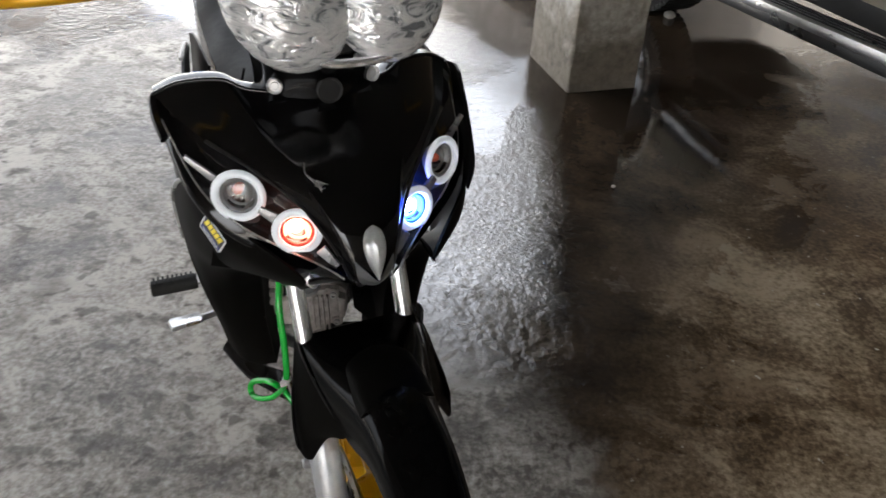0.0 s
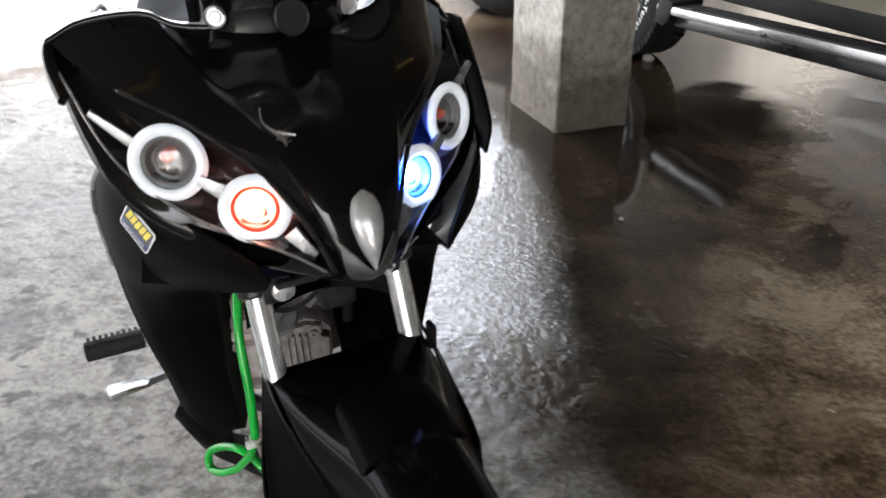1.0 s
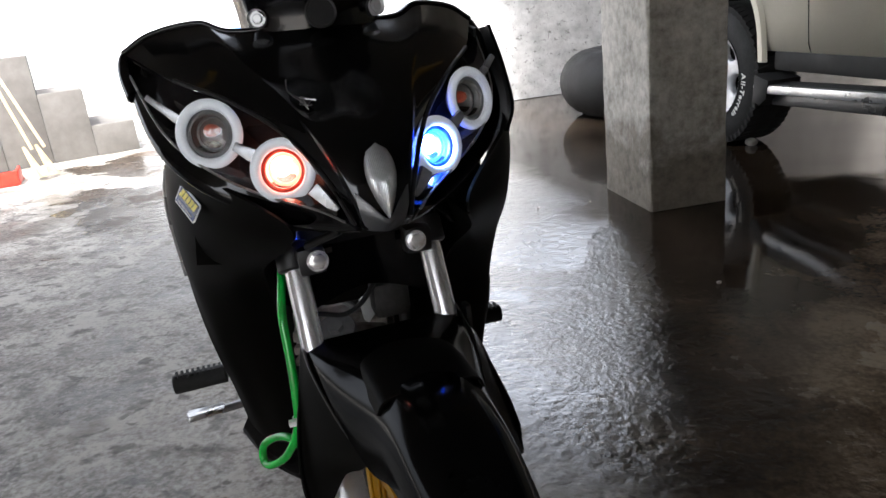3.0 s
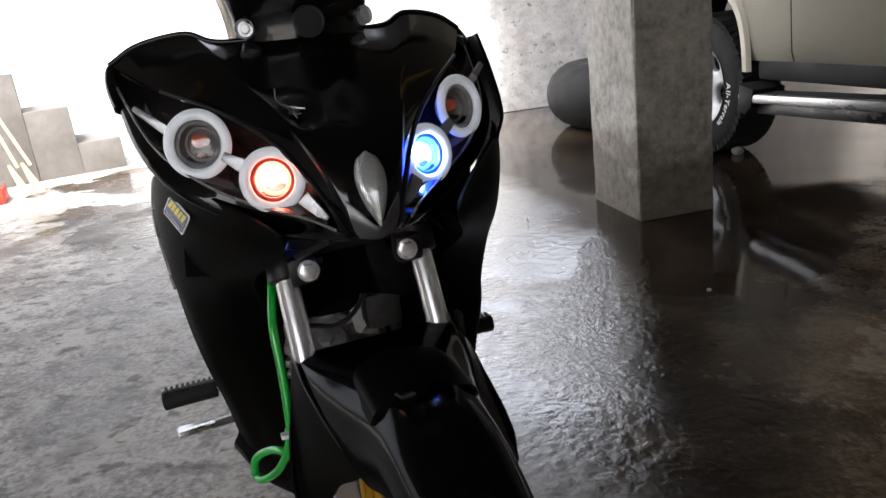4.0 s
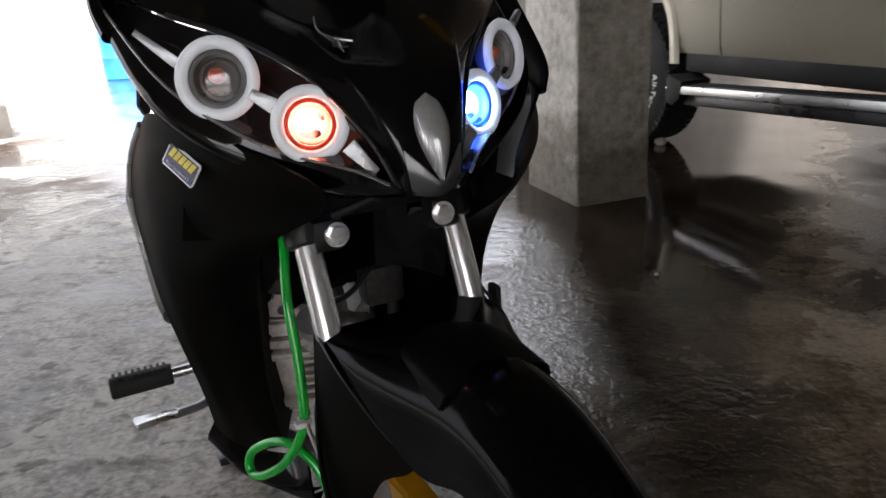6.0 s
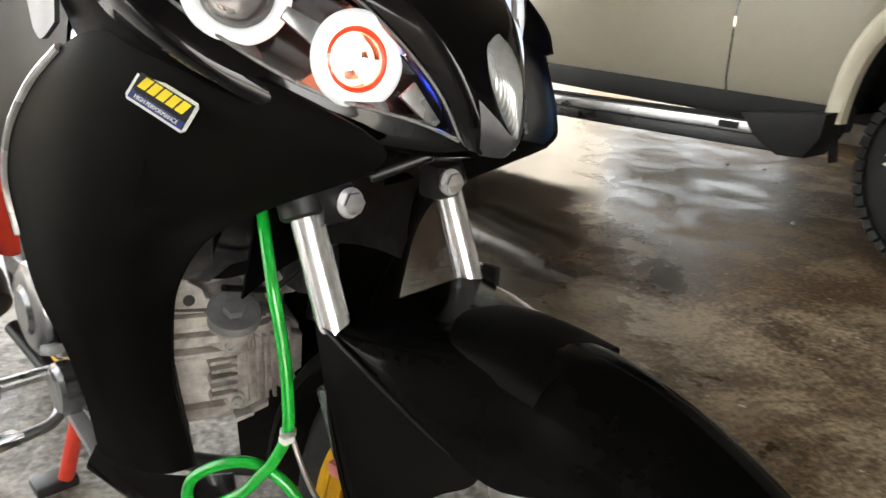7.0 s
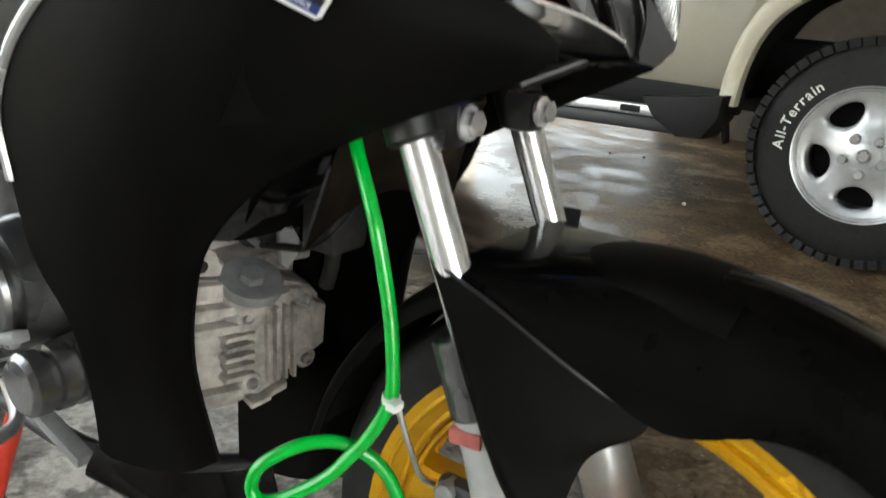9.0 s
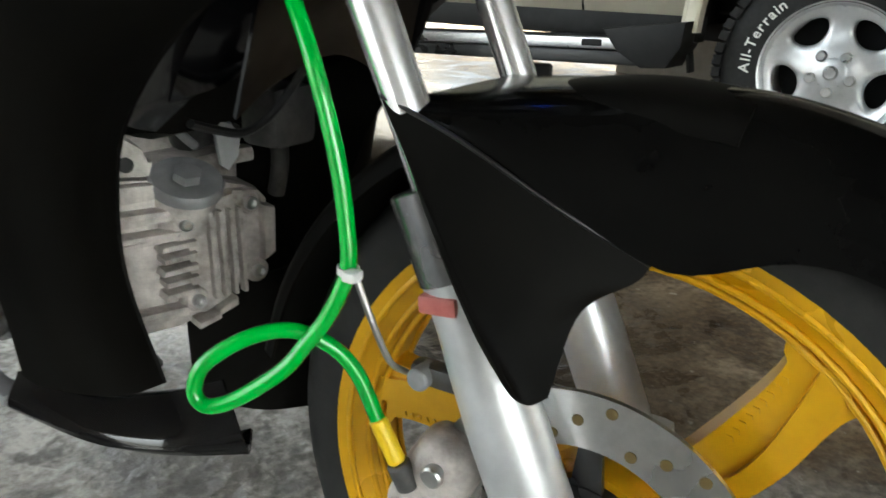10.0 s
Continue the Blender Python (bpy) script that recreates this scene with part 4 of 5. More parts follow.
for s in (-1, 1):
    m = frame_at((0.074 * s, 0.212, 0.980), (0.45 * s, -1, 0.1))
    bm = turned([(0, 0), (0.0, 0.005), (-0.002, 0.0065), (-0.002, 0.0095), (0.003, 0.0118), (-0.008, 0.0118)], (0, 0, 0.004), (0, 0, 1), 24)
    bmesh.ops.transform(bm, matrix=m, verts=bm.verts)
    part("cover_screw", bm, ALU, upper, "bright recessed cover screw")
em_m = frame_at((-0.004, 0.168, 0.980), (0, -1, 0.12))
bm = turned([(0.001, 0.0), (0.001, 0.016), (-0.010, 0.018)], (0, 0, 0), (0, 0, 1), 28)
bmesh.ops.transform(bm, matrix=em_m, verts=bm.verts)
emblem = part("emblem", bm, BLACKMETAL, upper, "round dark emblem with a pale rim")
bm = turned([(0.002 * math.sin(k * math.tau / 8), 0.0175 + 0.0018 * math.cos(k * math.tau / 8)) for k in range(8)], (0, 0, 0), (0, 0, 1), 36, closed=True)
bmesh.ops.transform(bm, matrix=em_m, verts=bm.verts)
part("emblem_rim", bm, GREYPLASTIC, emblem)
hl = new("headlamp")
hl.parent = bike
hl.matrix_basis = STEER
for s in (-1, 1):
    bm = bmesh.new()
    bmesh.ops.create_uvsphere(bm, u_segments=36, v_segments=20, radius=1)
    bmesh.ops.transform(bm, matrix=pose(0.066 * s - 0.008, 0.125, 1.135, -25, 14 * s, 0) @ Matrix.Diagonal((0.082, 0.055, 0.100, 1)), verts=bm.verts)
    part("lens", bm, REFLECTOR, hl, "clear faceted headlamp lens")
# Chrome reflections are put into the base colour as light and dark streaks.
facet_streaks = noise_of(REFLECTOR, 26.0, 3, 0.55, (1, 1, 2.2), 1.6)
setin(REFLECTOR, "Base Color", ramp(REFLECTOR, facet_streaks, (0.36, (0.25, 0.27, 0.29)), (0.46, (0.8, 0.82, 0.84)), (0.6, (0.95, 0.96, 0.97))))
bump(REFLECTOR, facet_streaks, 0.6, 0.012)
part("rim_trim", tube([(-0.135, 0.13, 1.17), (-0.115, 0.10, 1.09), (-0.05, 0.075, 1.062), (0, 0.075, 1.055), (0.05, 0.075, 1.062), (0.115, 0.10, 1.09), (0.135, 0.13, 1.17)], 0.006, 40), CHROME, hl)
part("shell", box(0, 0.215, 1.15, 0.25, 0.11, 0.17, 0.05, segments=4), GLOSS, hl)
bar = new("handlebar")
bar.parent = bike
bar.matrix_basis = STEER
part("bar", tube([(-0.36, 0.40, 1.14), (-0.25, 0.34, 1.15), (-0.12, 0.30, 1.10), (0.12, 0.30, 1.10), (0.25, 0.34, 1.15), (0.36, 0.40, 1.14)], 0.011, 40), BLACKMETAL, bar)
for s in (-1, 1):
    part("grip", rod((0.25 * s, 0.34, 1.15), (0.37 * s, 0.41, 1.14), 0.016), RUBBER, bar)
    part("lever", tube([(0.235 * s, 0.22, 1.128), (0.29 * s, 0.19, 1.135), (0.36 * s, 0.20, 1.13), (0.43 * s, 0.24, 1.12)], 0.009, 30), GOLD, bar, "gold brake lever")

# leg shields
def cowl(s):
    rows = [
        [(-0.180, 0.135, 0.805), (-0.212, 0.205, 0.815), (-0.228, 0.26, 0.818), (-0.235, 0.315, 0.800)],
        [(-0.110, 0.060, 0.762), (-0.185, 0.145, 0.772), (-0.232, 0.25, 0.785), (-0.247, 0.365, 0.765)],
        [(-0.105, 0.062, 0.733), (-0.190, 0.165, 0.735), (-0.238, 0.28, 0.735), (-0.256, 0.415, 0.715)],
        [(-0.138, 0.165, 0.683), (-0.200, 0.225, 0.680), (-0.240, 0.31, 0.675), (-0.257, 0.445, 0.660)],
        [(-0.138, 0.275, 0.622), (-0.195, 0.295, 0.618), (-0.235, 0.345, 0.615), (-0.253, 0.442, 0.605)],
        [(-0.132, 0.353, 0.550), (-0.185, 0.345, 0.550), (-0.225, 0.37, 0.545), (-0.246, 0.432, 0.540)],
        [(-0.130, 0.378, 0.490), (-0.178, 0.362, 0.490), (-0.214, 0.375, 0.488), (-0.233, 0.405, 0.482)],
        [(-0.130, 0.380, 0.413), (-0.170, 0.368, 0.412), (-0.200, 0.378, 0.410), (-0.217, 0.410, 0.408)],
        [(-0.124, 0.352, 0.318), (-0.158, 0.355, 0.322), (-0.186, 0.375, 0.330), (-0.206, 0.420, 0.335)],
    ]
    sh = new("leg_shield")
    sh.parent = bike
    part("panel", skin([[r[k] for r in rows] for k in range(4)], 44, 16, 0.004, s), SATIN, sh, "dusty matt black side panel")
    # The rounded edge's highlight is put in as a pale tube.
    part("edge", tube([(r[3][0] * s, r[3][1], r[3][2]) for r in rows[:5]], 0.0045, 40, 8), EDGE, sh, "rear edge with its highlight painted pale")
    # belly spoiler
    a = [(-0.206, 0.425, 0.345), (-0.170, 0.380, 0.318), (-0.128, 0.345, 0.312), (-0.102, 0.300, 0.330)]
    b = [(-0.214, 0.426, 0.316), (-0.182, 0.366, 0.288), (-0.140, 0.322, 0.272), (-0.104, 0.274, 0.272)]
    c = [(-0.150, 0.430, 0.300), (-0.130, 0.370, 0.272), (-0.105, 0.325, 0.262), (-0.088, 0.286, 0.278)]
    part("spoiler", skin([a, b, c], 20, 12, 0.004, s), GLOSS, sh, "half gloss black belly spoiler")
    part("spoiler_edge", tube([(x * s, y - 0.002, z) for x, y, z in b], 0.0028, 24, 8), TRIM, sh)
    part("liner", skin([[r[0] for r in rows[2:]], [(-0.105, 0.26, 0.73), (-0.11, 0.32, 0.68), (-0.108, 0.38, 0.62), (-0.105, 0.43, 0.55), (-0.10, 0.45, 0.49), (-0.10, 0.45, 0.41), (-0.10, 0.42, 0.32)], [(-0.06, 0.36, 0.73), (-0.075, 0.42, 0.68), (-0.08, 0.46, 0.62), (-0.08, 0.49, 0.55), (-0.08, 0.50, 0.49), (-0.08, 0.50, 0.41), (-0.08, 0.47, 0.32)]], 24, 8, 0.003, s), SATIN, sh)
    part("gusset", skin([[(-0.118, 0.255, 0.655), (-0.085, 0.225, 0.672), (-0.045, 0.215, 0.680)], [(-0.105, 0.315, 0.600), (-0.075, 0.290, 0.612), (-0.040, 0.275, 0.622)], [(-0.085, 0.360, 0.560), (-0.060, 0.335, 0.572), (-0.035, 0.320, 0.585)]], 14, 10, 0.003, s), GLOSS, sh, "glossy black gusset above the engine")
    return sh


cowl(1), cowl(-1)
# sticker on the panel
sm = frame_at((-0.2075, 0.1815, 0.773), (-0.86, -0.5, 0.1), (0.0, 0.30, 0.95))
q = [Vector(v) for v in ((-0.209, 0.206, 0.793), (-0.223, 0.213, 0.773), (-0.204, 0.159, 0.753), (-0.189, 0.150, 0.771))]
ex = ((q[3] - q[0]) + (q[2] - q[1])).normalized()
ez = ex.cross(((q[0] - q[1]) + (q[3] - q[2]))).normalized()
if ez.x > 0:
    ez = -ez
ey = ez.cross(ex)
sm = Matrix((ex, ey, ez)).transposed().to_4x4()
sm.translation = sum(q, Vector()) / 4 + ez * 0.004
sw, sh_ = ((q[3] - q[0]).length + (q[2] - q[1]).length) / 4, ((q[0] - q[1]).length + (q[3] - q[2]).length) / 4
sticker = part("sticker", plate([(-sw, -sh_ + 0.003), (-sw + 0.003, -sh_), (sw - 0.003, -sh_), (sw, -sh_ + 0.003), (sw, sh_ - 0.003), (sw - 0.003, sh_), (-sw + 0.003, sh_), (-sw, sh_ - 0.003)], 0, 0.0008, sm), WHITE, bike, "rectangular sticker with white edge, yellow and navy print", False)
part("print_field", box(0, sh_ * 0.22, 0.001, 2 * sw * 0.9, sh_ * 1.15, 0.0008, 0, None, None), STICKERBLACK, sticker).matrix_basis = sm
part("print_field", box(0, -sh_ * 0.60, 0.001, 2 * sw * 0.9, sh_ * 0.48, 0.0008, 0, None, None), NAVY, sticker).matrix_basis = sm
bm = bmesh.new()
for k in range(5):
    x = -sw * 0.62 + sw * 0.31 * k
    plate([(x - 0.0052, -0.0005), (x + 0.0025, -0.0005), (x + 0.0062, 0.009), (x - 0.0015, 0.009)], 0.0014, 0.0019, None, bm)
part("print_bar", bm, STICKERYELLOW, sticker, smooth=False).matrix_basis = sm
cu = bpy.data.curves.new("print", "FONT")
cu.body, cu.size, cu.extrude, cu.align_x, cu.align_y = "HIGH PERFORMANCE", 0.0046, 0.0002, "CENTER", "CENTER"
to = new("print", cu)
me = bpy.data.meshes.new_from_object(to.evaluated_get(bpy.context.evaluated_depsgraph_get()))
bpy.data.objects.remove(to)
me.materials.clear()
me.materials.append(WHITE)
to = new("print", me)
to.parent = sticker
to.matrix_basis = sm @ Matrix.Translation((0, -sh_ * 0.60, 0.0018))

# hose
hose = new("brake_hose")
hose.parent = bike
hose.matrix_basis = STEER @ pose(0.001, -0.014, 0.011)
HP = [(-0.108, 0.215, 0.700), (-0.110, 0.203, 0.655), (-0.122, 0.172, 0.603), (-0.124, 0.153, 0.545), (-0.126, 0.144, 0.503), (-0.129, 0.141, 0.468), (-0.136, 0.152, 0.436), (-0.144, 0.166, 0.413), (-0.154, 0.180, 0.393), (-0.170, 0.207, 0.371), (-0.179, 0.226, 0.364), (-0.181, 0.235, 0.373), (-0.176, 0.232, 0.391), (-0.163, 0.217, 0.406), (-0.150, 0.198, 0.416), (-0.138, 0.178, 0.418), (-0.125, 0.158, 0.406), (-0.116, 0.143, 0.385), (-0.112, 0.128, 0.350)]
part("hose", tube(HP, 0.0058, 150), GREEN, hose, "bright green braided hose")
part("sleeve", rod((-0.1122, 0.1285, 0.351), (-0.110, 0.112, 0.318), 0.0068), YELLOW, hose)
part("fitting", rod((-0.110, 0.112, 0.318), (-0.106, 0.104, 0.297), 0.009), DARKENGINE, hose)
part("cable_tie", turned([(0, 0.006), (0, 0.0075), (0.005, 0.0075), (0.005, 0.006)], (-0.1285, 0.1405, 0.471), (-0.1285, 0.143, 0.44), 18), WHITE, hose, "white cable tie")
part("tie_head", box(-0.136, 0.132, 0.469, 0.012, 0.010, 0.007, 0.002), WHITE, hose)
part("bracket", tube([(-0.128, 0.135, 0.465), (-0.122, 0.125, 0.43), (-0.112, 0.118, 0.40), (-0.10, 0.112, 0.388)], 0.0025, 20, 8), STEEL, hose)

# engine
eng = new("engine")
eng.parent = bike
HN = Vector((-0.30, -0.95, 0)).normalized()
em = frame_at((-0.0033, 0.383, 0.408), HN) @ Matrix.Diagonal((1.15, 1, 1, 1))  # x along the cover, y up, z outwards


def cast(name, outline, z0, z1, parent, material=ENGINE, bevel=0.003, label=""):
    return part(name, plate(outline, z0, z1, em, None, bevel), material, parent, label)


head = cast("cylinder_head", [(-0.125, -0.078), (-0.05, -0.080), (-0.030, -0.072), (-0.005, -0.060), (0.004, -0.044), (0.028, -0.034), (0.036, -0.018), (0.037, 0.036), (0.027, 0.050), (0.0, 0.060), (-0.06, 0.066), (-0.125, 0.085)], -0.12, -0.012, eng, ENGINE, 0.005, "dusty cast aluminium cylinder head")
lid = cast("head_cover", [(-0.050, -0.060), (-0.031, -0.066), (-0.008, -0.055), (0.002, -0.038), (0.024, -0.036), (0.024, 0.050), (0.0, 0.054), (-0.030, 0.040), (-0.052, 0.036), (-0.054, 0.014), (-0.038, 0.010), (-0.038, -0.038), (-0.050, -0.042)], -0.014, 0.0, head)
cast("pad", [(0.0225, -0.022), (0.034, -0.014), (0.035, 0.033), (0.0225, 0.038)], -0.013, 0.011, head, ENGINE, 0.005)
cast("foot", [(-0.040, -0.078), (-0.020, -0.072), (-0.020, -0.066), (-0.040, -0.071)], -0.03, 0.010, head, ENGINE, 0.003)
cast("foot", [(-0.022, -0.069), (-0.004, -0.062), (-0.004, -0.054), (-0.022, -0.062)], -0.03, 0.010, head, ENGINE, 0.003)
for k in range(4):
    u = -0.0225 + 0.0088 * k
    cast("rib", [(u - 0.0018, -0.050), (u + 0.0018, -0.050), (u + 0.0005, 0.038), (u - 0.0030, 0.038)], -0.002, 0.010, lid, ENGINE, 0.0017)
for k in range(5):
    v = -0.040 + 0.0118 * k
    cast("tooth", [(-0.066 + 0.002 * (k % 2), v - 0.001), (-0.036, v), (-0.036, v + 0.0062), (-0.064, v + 0.0048)], -0.03, 0.008, head, ENGINE, 0.0029)
for v, w, z in ((0.020, 0.007, 0.0), (0.040, 0.008, -0.002), (0.063, 0.010, -0.006), (-0.058, 0.008, -0.002)):
    cast("web", [(-0.115, v - w), (-0.045, v - w * 0.7), (-0.045, v + w * 0.7), (-0.115, v + w)], -0.05, z + 0.006, head, ENGINE, 0.006)
for k in range(7):
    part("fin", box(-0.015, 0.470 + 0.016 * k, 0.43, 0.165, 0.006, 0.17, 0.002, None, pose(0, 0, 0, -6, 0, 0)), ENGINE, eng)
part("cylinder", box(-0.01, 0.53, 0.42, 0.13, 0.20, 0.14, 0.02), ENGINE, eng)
for u, v in ((-0.0434, 0.030), (-0.038, -0.049), (0.014, 0.040), (0.018, -0.033)):
    boss = part("boss", turned([(-0.02, 0.0125), (0.001, 0.0125), (0.003, 0.0105), (0.003, 0)], em @ Vector((u, v, 0)), em @ Vector((u, v, 1)), 20), ENGINE, head)
    part("head_bolt", turned([(0.002, 0.0068), (0.0085, 0.0068), (0.0095, 0.006), (0.0095, 0.0038), (0.005, 0.0036), (0.005, 0)], em @ Vector((u, v, 0)), em @ Vector((u, v, 1)), 18), STEEL, boss, "socket bolt")
bm = turned([(-0.008, 0.034), (0.0, 0.034), (0.003, 0.032), (0.0035, 0.018), (0.002, 0.0155)], (0, 0, 0), (0, 0, 1), 36)
plate(hexagon(0.0135), 0.0, 0.011, None, bm, 0.0015)
cap_m = frame_at(em @ Vector((-0.036, 0.069, -0.006)), HN * 0.42 + Vector((0, 0, 0.91)))
bmesh.ops.transform(bm, matrix=cap_m, verts=bm.verts)
part("valve_cap", bm, CAPMETAL, eng, "dark grey hexagon valve cap")
bm = turned([(-0.045, 0.031), (-0.016, 0.029), (-0.006, 0.026)], (0, 0, 0), (0, 0, 1), 32)
bmesh.ops.transform(bm, matrix=cap_m, verts=bm.verts)
part("valve_tower", bm, ENGINE, head)
cast("upper_lug", [(-0.104, 0.078), (-0.062, 0.074), (-0.058, 0.088), (-0.070, 0.098), (-0.078, 0.116), (-0.090, 0.112), (-0.094, 0.098), (-0.104, 0.096)], -0.05, -0.014, eng, ENGINE, 0.004)
cast("upper_lug", [(-0.078, 0.104), (-0.066, 0.108), (-0.070, 0.130), (-0.078, 0.128)], -0.06, -0.03, eng, ENGINE, 0.004)
part("lug_hole", turned([(-0.01, 0.007), (0.0, 0.007), (0.001, 0.0)], em @ Vector((-0.080, 0.088, -0.012)), em @ Vector((-0.080, 0.088, 1)), 18), BLACKMETAL, eng)
part("coolant_pipe", tube([em @ Vector(c) for c in ((0.026, 0.140, -0.045), (0.044, 0.112, -0.034), (0.060, 0.086, -0.034), (0.062, 0.060, -0.036), (0.061, 0.030, -0.045))], 0.0095, 30, 14), DARKENGINE, eng, "greasy dark coolant pipe")
part("hose_clip", turned([(-0.005, 0.0095), (-0.005, 0.0115), (0.005, 0.0115), (0.005, 0.0095)], em @ Vector((0.044, 0.112, -0.034)), em @ Vector((0.060, 0.086, -0.034)), 20), STEEL, eng)
part("sensor_lead", tube([em @ Vector(c) for c in ((-0.042, 0.190, -0.05), (-0.043, 0.150, -0.04), (-0.040, 0.130, -0.036), (-0.028, 0.108, -0.040), (-0.012, 0.090, -0.048))], 0.0045, 30, 10), CAPMETAL, eng)
part("lead_boot", turned([(-0.014, 0.006), (-0.012, 0.010), (0.004, 0.0115), (0.010, 0.009), (0.012, 0.005)], em @ Vector((-0.039, 0.127, -0.036)), em @ Vector((-0.028, 0.108, -0.040)), 18), ENGINE, eng)
part("clip_ring", tube([em @ Vector((0.056 + 0.012 * math.cos(k * math.tau / 12), 0.142 + 0.009 * math.sin(k * math.tau / 12), -0.040)) for k in range(11)], 0.0022, 30, 8), CAPMETAL, eng)
for k, (u, v, w, h) in enumerate(((0.020, 0.096, 0.018, 0.026), (0.034, 0.124, 0.014, 0.018), (0.004, 0.134, 0.022, 0.012), (-0.012, 0.112, 0.016, 0.014), (0.028, 0.074, 0.030, 0.016))):
    bm = box(0, 0, 0, w, h, 0.022, 0.005, None, pose(0, 0, 0, 0, 0, 24 * (k % 3) - 20))
    bmesh.ops.transform(bm, matrix=em @ Matrix.Translation((u, v, -0.058)), verts=bm.verts)
    part("fitting", bm, (DARKENGINE, ENGINE, CAPMETAL)[k % 3], eng)
part("intake", tube([(0.02, 0.46, 0.50), (0.0, 0.45, 0.55), (0.02, 0.46, 0.60), (0.04, 0.49, 0.63)], 0.024, 24), DARKENGINE, eng)
part("cable", tube([(-0.09, 0.33, 0.545), (-0.06, 0.335, 0.535), (-0.03, 0.33, 0.53), (0.0, 0.32, 0.55), (0.03, 0.30, 0.60)], 0.004, 24, 8), BLACKMETAL, eng)
cast("bracket", [(-0.002, 0.122), (0.006, 0.112), (0.014, 0.114), (0.022, 0.098), (0.020, 0.080), (0.010, 0.066), (0.003, 0.072), (0.001, 0.095)], -0.036, -0.028, eng, ALU, 0.002, "pale metal bracket")
part("coil", box(0.05, 0.37, 0.53, 0.06, 0.05, 0.06, 0.012), DARKENGINE, eng)
# Added dark sheet, standing in for the black void under the engine.
part("belly_fill", skin([[(-0.012, 0.452, 0.345), (-0.010, 0.456, 0.280), (0.0, 0.465, 0.205)], [(0.020, 0.385, 0.365), (0.024, 0.380, 0.290), (0.030, 0.390, 0.200)], [(0.094, 0.345, 0.380), (0.096, 0.335, 0.290), (0.092, 0.345, 0.195)]], 12, 12, 0.004), SATIN, eng, "dark sheet added to fill the black void below the cylinder")
part("crankcase", box(0, 0.68, 0.38, 0.24, 0.30, 0.22, 0.05, segments=4), DARKENGINE, eng, "dark engine crankcase")
part("gearbox", box(-0.02, 0.84, 0.40, 0.24, 0.24, 0.26, 0.06, segments=4), DARKENGINE, eng, "dark cast gearbox")
part("clutch_cover", turned([(0, 0.0), (0.0, 0.030), (0.005, 0.036), (0.005, 0.052), (0.012, 0.064), (0.018, 0.066), (0.020, 0.060), (0.028, 0.060), (0.031, 0.072), (0.06, 0.078), (0.10, 0.080)], (-0.210, 0.665, 0.425), (0, 0.665, 0.425), 44), ENGINEGREY, eng, "round dark silver clutch cover")
part("oil_filter_cover", turned([(0, 0), (0, 0.030), (0.006, 0.036), (0.022, 0.037), (0.024, 0.033), (0.030, 0.033), (0.032, 0.038), (0.046, 0.039), (0.048, 0.035), (0.054, 0.035), (0.056, 0.040), (0.10, 0.042)], (-0.205, 0.575, 0.345), (0, 0.575, 0.345), 36), ENGINEGREY, eng, "ribbed dark silver barrel")
part("cover_lug", box(-0.195, 0.60, 0.392, 0.02, 0.045, 0.014, 0.005, None, pose(0, 0, 0, -20)), CAPMETAL, eng)
part("engine_guard", box(-0.185, 0.535, 0.298, 0.02, 0.10, 0.014, 0.005, None, pose(0, 0, 0, 14)), CAPMETAL, eng)
part("exhaust_header", tube([(0.045, 0.40, 0.335), (0.05, 0.38, 0.27), (0.02, 0.44, 0.205), (-0.10, 0.60, 0.20), (-0.13, 0.80, 0.22), (-0.16, 0.95, 0.28)], 0.014, 50), BLACKMETAL, eng)
# inner cover between the forks
part("inner_cover", skin([[(-0.10, 0.20, 0.74), (-0.06, 0.185, 0.745), (0, 0.18, 0.75), (0.06, 0.185, 0.745), (0.10, 0.20, 0.74)], [(-0.105, 0.23, 0.66), (-0.06, 0.225, 0.675), (0, 0.22, 0.68), (0.06, 0.225, 0.675), (0.105, 0.23, 0.66)], [(-0.105, 0.265, 0.560), (-0.06, 0.265, 0.583), (0, 0.26, 0.600), (0.06, 0.265, 0.583), (0.105, 0.265, 0.560)]], 24, 12, 0.003), GLOSS, bike, "black inner cover behind the fork")
part("stay", rod((-0.088, 0.085, 0.722), (-0.050, 0.055, 0.742), 0.005), BLACKMETAL, bike)
part("inner_wall", skin([[(0.098, 0.205, 0.735), (0.104, 0.235, 0.62), (0.108, 0.31, 0.50), (0.108, 0.335, 0.40), (0.104, 0.315, 0.32), (0.092, 0.300, 0.235)], [(0.110, 0.30, 0.735), (0.112, 0.33, 0.62), (0.112, 0.38, 0.50), (0.112, 0.40, 0.40), (0.110, 0.39, 0.32), (0.098, 0.385, 0.230)], [(0.100, 0.45, 0.735), (0.100, 0.47, 0.62), (0.100, 0.48, 0.50), (0.100, 0.48, 0.40), (0.100, 0.47, 0.32), (0.094, 0.47, 0.235)]], 24, 12, 0.003), SATIN, bike, "dull black inner wall behind the fork")
part("engine_shroud", skin([[(-0.100, 0.232, 0.672), (-0.118, 0.290, 0.640), (-0.128, 0.345, 0.596), (-0.126, 0.385, 0.552)], [(-0.078, 0.250, 0.652), (-0.092, 0.305, 0.618), (-0.100, 0.355, 0.572), (-0.100, 0.392, 0.538)], [(-0.046, 0.270, 0.630), (-0.060, 0.322, 0.590), (-0.070, 0.362, 0.556), (-0.074, 0.396, 0.530)]], 18, 10, 0.003), TRIM, bike, "glossy black shroud above the engine")
# Painted highlight on the shroud's left edge.
part("shroud_glint", tube([(-0.119, 0.300, 0.632), (-0.104, 0.306, 0.622), (-0.086, 0.311, 0.606)], 0.0022, 16, 8), EDGE, bike)
